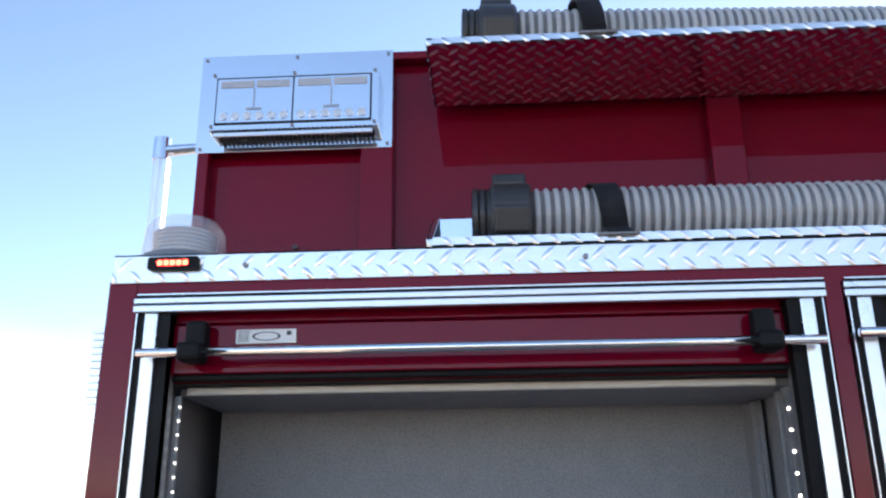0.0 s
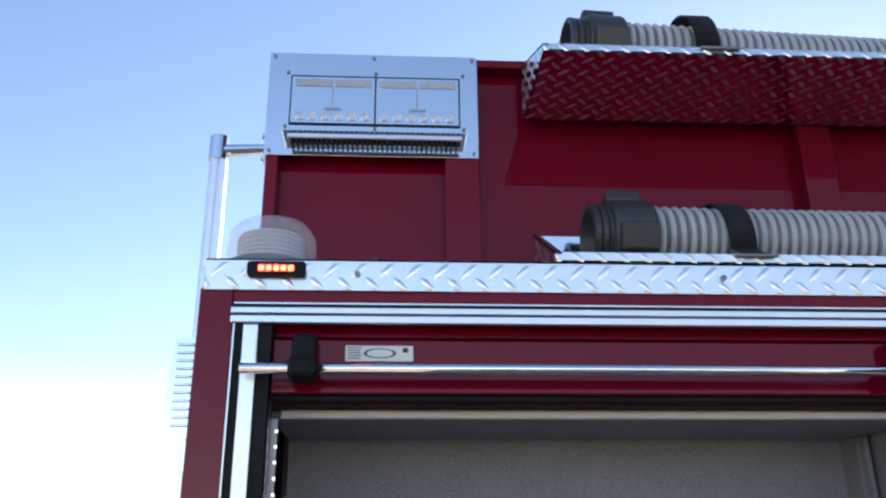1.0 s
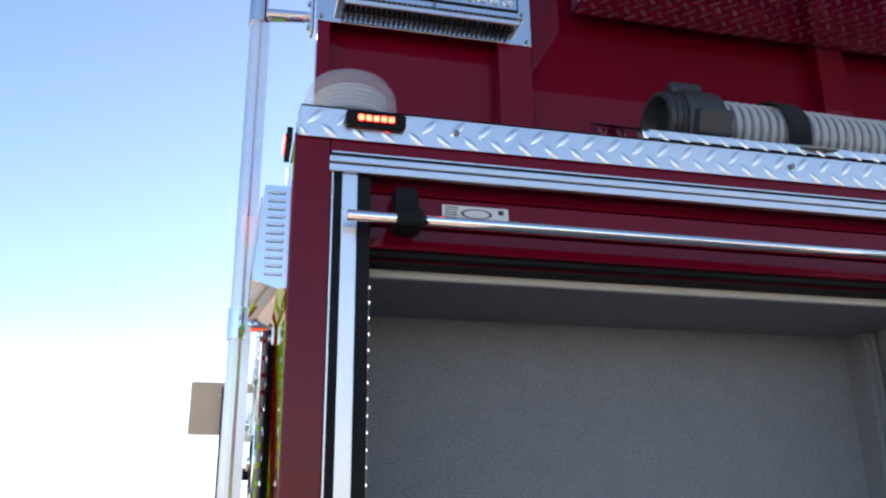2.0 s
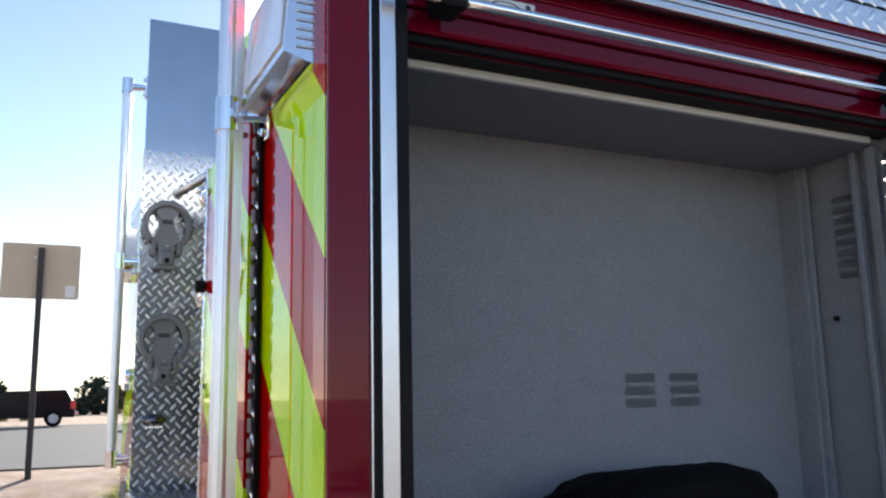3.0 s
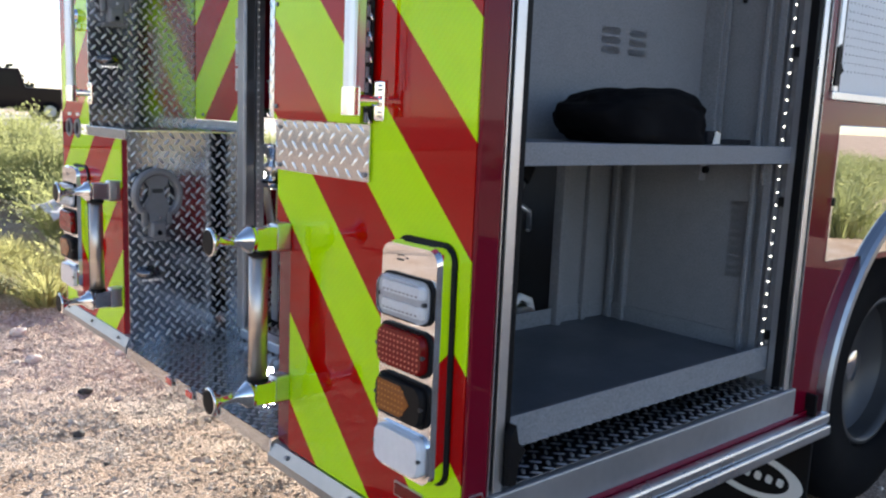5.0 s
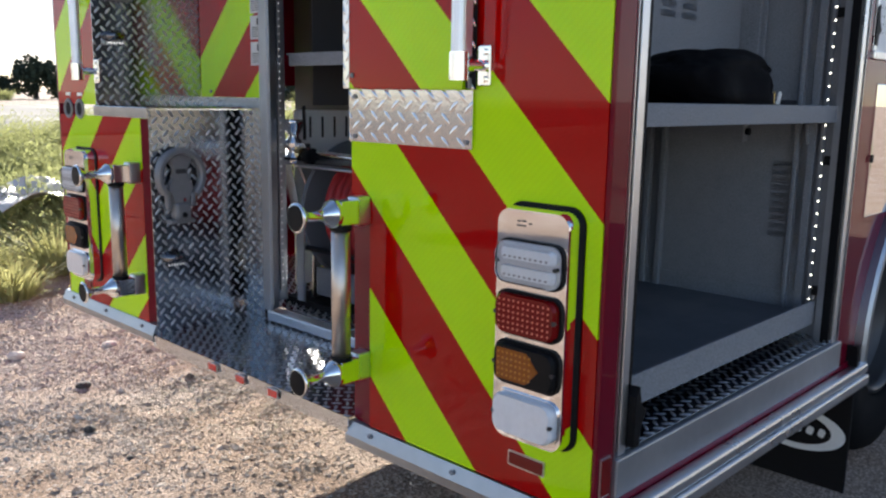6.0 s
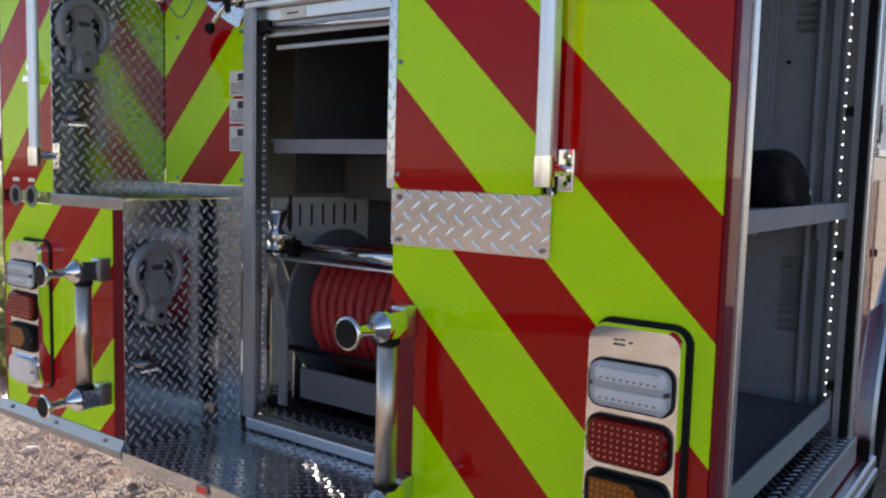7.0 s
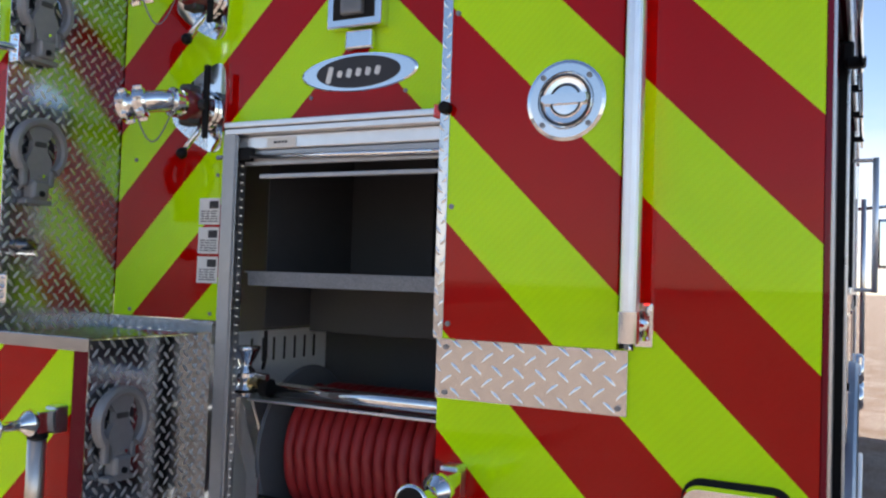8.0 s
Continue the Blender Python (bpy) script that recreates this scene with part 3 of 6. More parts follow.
diamond_plate("drip_edge", truck, (0.006, 0.26, 2.334), (0, -1, 0), (0, 0, 1), 0.26, 0.055, metal=DP_BRIGHT)

# right compartment
comp = part("compartment", B((0.12, 0.362, 1.33), (1.295, 0.372, 2.15)), GREY, truck, "speckled grey compartment back")
part("ceiling_panel", prism(bmesh.new(), [(0.12, 0.102, 2.136), (0.12, 0.362, 2.136), (0.12, 0.362, 2.146), (0.12, 0.102, 2.149)], (1.165, 0, 0)), GREY, truck)
# black strip painted in for the shade of the slot
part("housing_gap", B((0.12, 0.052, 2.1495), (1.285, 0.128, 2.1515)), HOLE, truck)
part("ceiling_lip", B((0.135, 0.090, 2.135), (1.245, 0.102, 2.1495), 0.003), GREY_EDGE, truck)
part("side_wall", B((1.285, 0.03, 0.62), (1.295, 0.75, 2.30)), GREY, truck)
part("side_wall", B((0.052, 0.05, 0.62), (0.062, 0.75, 2.30)), GREY, truck)
part("lower_back", B((1.03, 0.70, 0.60), (1.285, 0.71, 1.33)), GREY, truck)
part("upper_floor", B((0.12, 0.372, 1.30), (1.285, 0.75, 1.33)), GREY, truck)
part("roof_panel", B((0.06, 0.02, 2.30), (1.32, 0.74, 2.306)), SATIN_SHADED, truck)
part("shutter_housing", B((0.12, 0.052, 2.152), (1.285, 0.128, 2.30)), RED, truck)
diamond_plate("floor_plate", truck, (0.06, 0.0, 0.642), (1, 0, 0), (0, 1, 0), 1.26, 0.74, metal=DP_WORN_SHADED, rise=0.0026, lug=LUG)
# sill colour darkened in place of the dark surroundings it mirrors
part("sill", B((0.06, -0.012, 0.548), (1.33, 0.03, 0.634), 0.004), SATIN_SHADED, truck)
part("sill_panel", B((0.056, -0.008, 0.50), (1.44, 0.0, 0.547)), RED, truck)
part("rub_rail", box(box(bmesh.new(), (0.02, -0.05, 0.460), (1.51, -0.009, 0.494), 0.006), (0.02, -0.044, 0.497), (1.51, -0.009, 0.532), 0.008), SATIN, truck, "ribbed satin aluminium rub rail")

# roll-up door frame
def door_frame(x0, x1, z0, z1):
    """The aluminium frame of a roll-up door: a ribbed head, and jambs between black seals with a bright outer bead."""
    part("frame_head", box(box(bmesh.new(), (x0, -0.008, z1 - 0.012), (x1, 0.004, z1), 0.002), (x0, -0.008, z1 - 0.028), (x1, 0.004, z1 - 0.014), 0.002), SATIN, truck)
    part("frame_seal", B((x0 + 0.004, -0.003, z1), (x1, 0.002, z1 + 0.006)), BLACK, truck)
    part("frame_bead", B((x0 + 0.004, -0.004, z1 + 0.006), (x1, 0.0, z1 + 0.0085)), SATIN, truck)
    for s, xa in ((1, x0), (-1, x1)):
        a, b = sorted((xa + s * 0.0215, xa + s * 0.0465))
        part("frame_jamb", B((a, -0.002, z0), (b, 0.014, z1 - 0.028), 0.002), SATIN, truck)
        a, b = sorted((xa + s * 0.0078, xa + s * 0.0215))
        part("frame_seal", B((a, 0.003, z0), (b, 0.014, z1 - 0.028)), BLACK, truck)
        a, b = sorted((xa + s * 0.0052, xa + s * 0.0078))
        part("frame_bead", B((a, -0.003, z0), (b, 0.014, z1 - 0.028)), SATIN, truck)
        a, b = sorted((xa + s * 0.0465, xa + s * 0.068))
        part("frame_seal", B((a, 0.005, z0), (b, 0.03, z1 - 0.028)), BLACK, truck)

door_frame(0.056, 1.322, 0.635, 2.304)

# shelf and tray
part("shelf", box(box(bmesh.new(), (0.13, 0.05, 1.342), (1.28, 0.36, 1.35)), (0.13, 0.046, 1.303), (1.28, 0.054, 1.352), 0.002), GREY, truck, "grey folded-metal shelf")
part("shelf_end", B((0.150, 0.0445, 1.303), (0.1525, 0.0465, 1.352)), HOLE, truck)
part("tray", B((0.08, 0.06, 0.715), (1.28, 0.70, 0.722)), TRAY_GREY, truck, "grey slide-out tray")
for lo, hi in (((0.08, 0.056, 0.688), (1.28, 0.062, 0.762)), ((0.08, 0.694, 0.715), (1.28, 0.70, 0.775)), ((1.274, 0.062, 0.715), (1.28, 0.694, 0.775)), ((0.08, 0.062, 0.715), (0.086, 0.694, 0.775))):
    part("tray_rim", B(lo, hi, 0.001), GREY, truck)

# side of the body ahead of the compartment
part("side_panel", B((1.352, 0.0, 1.42), (4.2, 0.012, 1.50)), RED, truck)
part("side_panel", B((1.352, 0.0, 0.52), (1.44, 0.012, 1.42)), RED, truck)
part("side_panel", B((1.44, 0.002, 0.99), (2.95, 0.012, 1.42)), RED, truck)
part("inset_door", B((1.44, -0.006, 1.01), (1.95, 0.002, 1.42), 0.003), MIRROR, truck, "mirror-polished access door")
part("inset_door", B((2.42, -0.006, 1.01), (2.93, 0.002, 1.42), 0.003), MIRROR, truck, "mirror-polished access door")
part("pegboard", B((1.37, 0.06, 1.52), (2.9, 0.066, 2.25)), PEG, truck, "white perforated tool board")
door_frame(1.354, 2.93, 1.50, 2.304)
part("frame_sill", B((1.354, -0.012, 1.49), (2.93, 0.03, 1.515), 0.003), SATIN, truck)

# rear recess: left steps and walls, floor
diamond_plate("recess_wall", truck, (0.0, 1.807, 0.53), (1, 0, 0), (0, 0, 1), 0.425, 0.77, metal=DP_WORN_SHADED, rise=0.0024, lug=LUG)
diamond_plate("step_plate", truck, (0.0, 1.803, 1.306), (1, 0, 0), (0, 1, 0), 0.425, 0.397, metal=DP_WORN_SHADED)
part("step_lip", B((-0.012, 1.80, 1.27), (0.0, 2.2, 1.308), 0.003), DP_WORN_SHADED, truck)
diamond_plate("upper_wall", truck, (0.0, 2.20, 1.306), (1, 0, 0), (0, 0, 1), 0.425, 1.26, metal=DP_WORN_SHADED, rise=0.0018, lug=LUG)
part("upper_wall", B((0.005, 2.203, 2.566), (3.0, 2.215, 3.10)), UPPER, truck)
diamond_plate("tailboard", truck, (-0.015, 0.755, 0.53), (1, 0, 0), (0, 1, 0), 0.44, 1.052, label="worn diamond plate tailboard", metal=DP_WORN_SHADED, rise=0.0026, lug=LUG)
diamond_plate("tailboard_edge", truck, (-0.015, 1.807, 0.485), (0, -1, 0), (0, 0, 1), 1.052, 0.045)

# upper wing
part("wing", B((0.05, 0.30, 2.385), (4.2, 0.335, 2.975)), RED, truck)
for x0, x1 in ((0.048, 0.075), (0.432, 0.508), (1.228, 1.303), (2.0, 2.075)):
    part("wing_post", B((x0, 0.262, 2.385), (x1, 0.30, 2.975), 0.003), RED, truck)
part("wing_rail", B((0.048, 0.262, 2.955), (4.2, 0.30, 2.975), 0.003), RED, truck)
part("wing_liner", B((0.06, 0.336, 2.60), (4.2, 0.342, 2.97)), SATIN_SHADED, truck)
part("light_panel", B((0.044, 0.258, 2.722), (0.506, 0.262, 2.977), 0.001), POLISH, truck, "polished panel round the scene light")
part("wing", B((0.05, 2.215, 2.385), (4.2, 2.24, 2.975)), RED, truck)

# hose trays on the wing
def hose_tray(x0, x1, z0, y_back, drop, lip):
    """A folded diamond plate trough: underside sloping down to the wing, a front lip, a back flange and a closed end."""
    yb = y_back
    under = Vector((0, yb + 0.006, -drop))
    diamond_plate("tray_underside", truck, (x1, -0.006, z0), (-1, 0, 0), under, x1 - x0, under.length, label="diamond plate tray", rise=0.0022, lug=LUG)
    diamond_plate("tray_lip", truck, (x0, -0.006, z0), (1, 0, 0), (0, 0, 1), x1 - x0, lip, metal=DP_BRIGHT)
    part("tray_end", prism(bmesh.new(), [(x0, -0.006, z0), (x0, -0.006, z0 + lip), (x0, yb, z0 + 0.135), (x0, yb, z0 - drop)], (0.003, 0, 0)), DPLATE, truck)
    slope = (0.135 - lip) / (yb + 0.006)
    diamond_plate("tray_end_lugs", truck, (x0, yb, z0 - drop), (0, -1, 0), (0, 0, 1), yb + 0.006, 0.135 + drop, metal=LUG, keep=lambda a, b: 0.01 < a < yb - 0.004 and 0.008 < b < drop + 0.123 - slope * a)
    part("tray_end_rim", prism(bmesh.new(), [(x0, -0.006, z0 + lip), (x0, yb, z0 + 0.135), (x0, yb, z0 + 0.131), (x0, -0.006, z0 + lip - 0.004)], (0.012, 0, 0)), SATIN, truck)
    part("tray_back", B((x0, yb - 0.003, z0 - drop), (x1, yb, z0 + 0.13)), POLISH, truck)


hose_tray(0.606, 4.0, 2.822, 0.262, 0.0, 0.016)
hose_tray(0.606, 4.0, 2.3905, 0.205, 0.0, 0.018)


def suction_hose(x0, x1, y, z, swing=0.0, fall=0.0):
    """A ribbed hard suction hose with a dark lugged coupling at its end."""
    h = thing("suction_hose", "clear ribbed hard suction hose with a dark long-handle coupling", "hose", "suction hoses in the trays")
    r = 0.062
    part("hose_wall", R((x0 + 0.12, y, z), (x1, y, z), r - 0.004, 28), HOSE_WALL, h, smooth=True)
    bm = bmesh.new()
    m = Matrix.Translation((0, y, z)) @ Matrix.Rotation(radians(90), 4, "Y")
    k = x0 + 0.13
    while k < x1:
        lathe(bm, [(r - 0.006, k - 0.0055), (r - 0.001, k - 0.0045), (r + 0.0015, k), (r - 0.001, k + 0.0045), (r - 0.006, k + 0.0055)], m, 26)
        k += 0.0192
    part("hose_ribs", bm, HOSE_RIB, h, "pale helical ribs", smooth=True)
    bm = bmesh.new()
    lathe(bm, [(0.046, x0 + 0.03), (0.056, x0), (0.065, x0 + 0.002), (0.065, x0 + 0.012), (0.060, x0 + 0.014), (0.064, x0 + 0.017), (0.064, x0 + 0.026), (0.060, x0 + 0.028), (0.064, x0 + 0.031), (0.064, x0 + 0.04), (0.05, x0 + 0.05)], m, 32)
    part("coupling_thread", bm, DARK_CAST, h)
    bm = bmesh.new()
    lathe(bm, [(0.05, x0 + 0.036), (0.070, x0 + 0.038), (0.074, x0 + 0.045), (0.074, x0 + 0.112), (0.069, x0 + 0.118), (0.05, x0 + 0.12)], m, 32)
    part("coupling_nut", bm, DARK_CAST, h, "dark grey coupling nut")
    for a in (78, 198, 318):
        bm = box(bmesh.new(), (x0 + 0.042, -0.026, 0.070), (x0 + 0.112, 0.026, 0.099), 0.006, m=Matrix.Translation((0, y, z)) @ Matrix.Rotation(radians(a - 90), 4, "X"))
        part("coupling_lug", bm, DARK_CAST, h)
    part("coupling_bore", R((x0 + 0.0295, y, z), (x0 + 0.031, y, z), 0.047, 24), HOLE, h)
    pivot = Matrix.Translation((x0, y, z))
    h.matrix_basis = pivot @ Matrix.Rotation(math.atan(swing), 4, "Z") @ Matrix.Rotation(math.atan(fall), 4, "Y") @ pivot.inverted()
    return h


suction_hose(0.69, 2.9, 0.10, 2.477, 0.016)
suction_hose(0.675, 2.6, 0.112, 2.906, 0.043, 0.010)


def strap(x, y, z, zb):
    """A webbing strap over a hose, hooked to the tray's lip by a metal clip."""
    s = thing("hose_strap", "black webbing strap buckled over the suction hose", "strap", "hose straps")
    bm = bmesh.new()
    pts = []
    for i in range(13):
        a = radians(-35 + 190 * i / 12)
        pts.append((y - 0.067 * math.cos(a), z + 0.067 * math.sin(a)))
    pts.insert(0, (-0.010, zb + 0.004))
    va = []
    for k, (py, pz) in enumerate(pts):
        sx = x + 0.006 + 0.024 * max(0, 1 - k / 9)
        va.append([bm.verts.new((sx + dx, py + e * (py - y) / 0.067, pz + e * (pz - z) / 0.067)) for dx, e in ((0, 0), (0.05, 0), (0.05, 0.003), (0, 0.003))])
    for a, b in zip(va, va[1:]):
        for k in range(4):
            bm.faces.new((a[k], a[(k + 1) % 4], b[(k + 1) % 4], b[k]))
    bmesh.ops.recalc_face_normals(bm, faces=bm.faces)
    part("webbing", bm, BLACK_WEB, s)
    bm = bmesh.new()
    box(bm, (x + 0.010, -0.013, zb + 0.002), (x + 0.088, -0.007, zb + 0.008), 0.002)
    part("clip", bm, GREY_CAST, s)
    return s


strap(0.915, 0.10, 2.477, 2.40)
strap(0.905, 0.11, 2.912, 2.83)
strap(2.3, 0.10, 2.477, 2.40)

# scene light in the wing panel
bm = bmesh.new()
rounded(bm, 0.395, 0.150, 0.042, 0.006, side_at(0.281, 0.258, 2.834))
part("scene_light_housing", bm, POLISH, truck, "chrome scene light housing")
bm = bmesh.new()
for k in range(34):
    box(bm, (0.10 + k * 0.0108, 0.214, 2.752), (0.104 + k * 0.0108, 0.256, 2.7585))
stuff(part("cooling_fin", bm, DARK_CAST, truck))
# added black sheet that stands for the shade between the fins
part("fin_gap_shade", B((0.099, 0.2525, 2.7525), (0.465, 0.2575, 2.7585)), BLACK, truck)
part("fin_cover", B((0.098, 0.214, 2.742), (0.466, 0.22, 2.7515), 0.001), SATIN, truck)
part("lamp_gasket", B((0.099, 0.2135, 2.772), (0.463, 0.217, 2.892)), BLACK, truck)
for x0 in (0.102, 0.2825):
    lamp = part("lamp_insert", B((x0, 0.2125, 2.776), (x0 + 0.177, 0.2145, 2.888)), POLISH, truck, "mirror reflector insert")
    spots = [(x0 + 0.018 + k * 0.028, 0.2125, 2.792) for k in range(6)]
    pieces("led_collar", ring(bmesh.new(), 0.005, 0.0105, 0.003, side_at(0, 0, 0), 20), spots, SATIN, lamp)
    pieces("led", R((0, 0, 0), (0, -0.002, 0), 0.005, 14), spots, WHITE, lamp)
    # pale bars modelled in place of the doubled reflections in the insert
    bm = box(bmesh.new(), (x0 + 0.008, 0.2105, 2.864), (x0 + 0.086, 0.2125, 2.882), 0.001)
    box(bm, (x0 + 0.092, 0.2105, 2.864), (x0 + 0.170, 0.2125, 2.882), 0.001)
    part("reflector_bar", bm, LENS_CLEAR, lamp)
    bm = box(bmesh.new(), (x0 + 0.086, 0.2105, 2.815), (x0 + 0.089, 0.2125, 2.864))
    box(bm, (x0 + 0.07, 0.2105, 2.807), (x0 + 0.106, 0.2125, 2.812))
    part("reflector_rib", bm, SATIN_SHADED, lamp)
for x, z in ((0.055, 2.967), (0.275, 2.967), (0.495, 2.967), (0.055, 2.732), (0.495, 2.732), (0.092, 2.90), (0.281, 2.90), (0.470, 2.90), (0.092, 2.768), (0.281, 2.766), (0.470, 2.768)):
    yy = 0.258 if x in (0.055, 0.275, 0.495) else 0.216
    pieces("panel_screw", R((0, 0, 0), (0, -0.003, 0), 0.004, 10), [(x, yy, z)], GREY_CAST, truck)
part("wing_bolt", R((0.283, 0.30, 2.497), (0.283, 0.288, 2.497), 0.006, 10), DARK_CAST, truck)

# beacon on the corner of the deck
beacon = part("beacon", lathe(bmesh.new(), [(0.094, 0), (0.096, 0.006), (0.090, 0.022), (0.080, 0.024)], Matrix.Translation((0.100, 0.105, 2.390)) @ Matrix.Diagonal((0.91, 0.91, 0.95, 1)), 36), GREY_CAST, truck, "clear domed warning beacon")
dome = part("dome", lathe(bmesh.new(), [(0.090, 0.022)] + [(0.0905 - 0.0005 * k + (0.0018 if j else 0), 0.026 + 0.0065 * k + 0.003 * j) for k in range(9) for j in (0, 1)] + [(0.084, 0.089), (0.073, 0.104), (0.045, 0.113), (0.002, 0.115)], Matrix.Translation((0.100, 0.105, 2.390)) @ Matrix.Diagonal((0.91, 0.91, 0.95, 1)), 36), DOME, beacon)
dome.visible_shadow = False
part("strobe", lathe(bmesh.new(), [(0.066, 0.024)] + [(0.066 + 0.004 * (k % 2), 0.026 + 0.0045 * k) for k in range(13)] + [(0.03, 0.086), (0.002, 0.086)], Matrix.Translation((0.100, 0.105, 2.390)) @ Matrix.Diagonal((0.91, 0.91, 0.95, 1)), 28), LENS_CLEAR, beacon, "ribbed inner lens")


def marker_light(m, label):
    """A narrow lit marker lamp: black bezel, lens and five diodes."""
    b = part("marker_light", rounded(bmesh.new(), 0.098, 0.026, 0.009, 0.006, m), BLACK, truck, label)
    part("lens", rounded(bmesh.new(), 0.066, 0.016, 0.011, 0.004, m, dome=0.05), LENS_RED, b)
    bm = bmesh.new()
    for k in range(5):
        rounded(bm, 0.0095, 0.010, 0.0118, 0.003, m @ Matrix.Translation((-0.0245 + k * 0.0122, 0, 0)))
    part("diode", bm, RED_LED, b)


marker_light(side_at(0.128, -0.009, 2.368), "lit red marker light in a black bezel")
marker_light(rear_at(0.0, 0.11, 2.368), "lit red marker light in a black bezel")
pieces("edge_screw", R((0, 0, 0), (0, -0.0035, 0), 0.005, 12), [(x, -0.007, 2.363) for x in (0.264, 0.9, 1.5)], GREY_CAST, truck)

# shutter furniture over the right compartment
part("shutter_slat", B((0.124, 0.034, 2.262), (1.254, 0.046, 2.284), 0.003), RED, truck)
part("shutter_slat", B((0.124, 0.028, 2.205), (1.254, 0.042, 2.258), 0.003), RED, truck)
part("shutter_slat", B((0.124, 0.028, 2.165), (1.254, 0.042, 2.201), 0.003), RED, truck)
part("shutter_seal", B((0.124, 0.036, 2.153), (1.254, 0.05, 2.166), 0.004), BLACK, truck)
part("lift_bar", R((0.083, -0.033, 2.194), (1.300, -0.033, 2.194), 0.0085, 18), CHROME, truck, "steel lift bar", smooth=True)
for x in (0.158, 1.184):
    bm = box(bmesh.new(), (x, -0.047, 2.178), (x + 0.044, 0.012, 2.212), 0.008)
    box(bm, (x + 0.002, -0.014, 2.195), (x + 0.042, 0.020, 2.258), 0.008)
    part("bar_bracket", bm, BLACK, truck)
label = part("maker_plate", B((0.246, 0.022, 2.219), (0.360, 0.0285, 2.246), 0.001), WHITE, truck, "white maker's plate with a dark oval mark")
bm = ring(bmesh.new(), 0.82, 1.0, 0.0006, side_at(0.304, 0.022, 2.2325) @ Matrix.Diagonal((0.027, 0.0085, 1, 1)), 40)
part("oval_mark", bm, INK, label)
part("print", text_bars(bmesh.new(), (0.249, 0.0218, 2.222), (0.274, 0.0218, 2.244), (1, 0, 0), (0, 1, 0), 5, 4), INK, label)
part("dark_square", B((0.342, 0.0212, 2.234), (0.351, 0.022, 2.242)), INK, label)
part("compartment_track", B((1.256, 0.01, 0.64), (1.285, 0.05, 2.27)), SATIN_SHADED, truck)
part("compartment_track", B((0.104, 0.01, 0.64), (0.124, 0.05, 2.27)), SATIN_SHADED, truck)

# light strips inside the compartments
def led_strip(x, y, z0, z1, n, toward, glow=WHITE_LED):
    part("strip_channel", B((x - 0.006, y - 0.006, z0), (x + 0.006, y + 0.004, z1)), SATIN_SHADED, truck)
    bm = bmesh.new()
    for k in range(n):
        z = z0 + 0.02 + (z1 - z0 - 0.04) * k / (n - 1)
        c = Vector((x, y, z)) + Vector(toward) * 0.0085
        box(bm, c - Vector((0.0023, 0.0023, 0.0023)), c + Vector((0.0023, 0.0023, 0.0023)), 0.0009)
    stuff(part("strip_diode", bm, glow, truck, "lit white diodes"))


led_strip(1.262, 0.080, 0.706, 2.11, 37, (-0.7, -0.7, 0))
led_strip(0.128, 0.075, 0.73, 2.13, 54, (0.6, -0.8, 0), SOFT_LED)
pieces("strip_clip", box(bmesh.new(), (-0.008, -0.012, -0.014), (0.008, 0.012, 0.014), 0.003), [(1.272, 0.062, z) for z in (2.10, 1.62, 1.19, 0.79)], BLACK, truck)

# folded ribs, louvres and brackets inside the right compartment
for x in (1.255,):
    part("upright_channel", box(box(bmesh.new(), (x, 0.30, 1.352), (x + 0.02, 0.362, 2.134), 0.002), (x + 0.01, 0.285, 1.352), (x + 0.02, 0.30, 2.134), 0.002), GREY, truck)
part("upright_channel", B((1.262, 0.10, 0.66), (1.285, 0.125, 2.134), 0.003), GREY, truck)
part("upright_channel", B((1.262, 0.15, 0.66), (1.285, 0.165, 2.134), 0.003), GREY, truck)
part("upright_channel", B((1.262, 0.60, 0.66), (1.285, 0.62, 1.30), 0.003), GREY, truck)
part("upright_channel", B((1.262, 0.655, 0.66), (1.285, 0.675, 1.30), 0.003), GREY, truck)
part("upright_channel", B((1.145, 0.68, 0.66), (1.165, 0.70, 1.30), 0.003), GREY, truck)
part("upright_channel", B((1.005, 0.67, 0.62), (1.03, 0.71, 1.30), 0.003), GREY, truck)


def louvres(name, lo, n, pitch, width, m):
    """Pressed vent slots: short half-round hoods, each open below."""
    bm = bmesh.new()
    for k in range(n):
        c = m @ Matrix.Translation((0, k * pitch, 0))
        prof = [(0, 0), (0.35, 0.0004), (0.75, 0.0005), (1.0, 0.0)]
        rows = []
        for q, out in prof:
            rows.append([bm.verts.new(c @ Vector((lo + width * (0.5 + 0.5 * s * (1 - 0.12 * (out == 0))), pitch * 0.72 * (1 - q), out))) for s in (-1, -0.9, 0.9, 1)])
        for a, b in zip(rows, rows[1:]):
            for i in range(3):
                bm.faces.new((a[i], a[i + 1], b[i + 1], b[i]))
    bmesh.ops.solidify(bm, geom=bm.faces[:], thickness=0.0003)
    return part(name, bm, GREY, truck)


for x in (0.765, 0.885):
    louvres("back_louvre", 0, 3, 0.026, 0.082, side_at(x, 0.3615, 1.588))
louvres("side_louvre", 0, 10, 0.0245, 0.10, Matrix.Translation((1.2845, 0.235, 0.94)) @ frame_of((0, -1, 0), (0, 0, 1), (-1, 0, 0)))
louvres("side_louvre", 0, 8, 0.0245, 0.10, Matrix.Translation((1.2845, 0.235, 1.86)) @ frame_of((0, -1, 0), (0, 0, 1), (-1, 0, 0)))
part("wall_stud", R((1.286, 0.249, 1.774), (1.278, 0.249, 1.774), 0.006, 12), BLACK, truck)
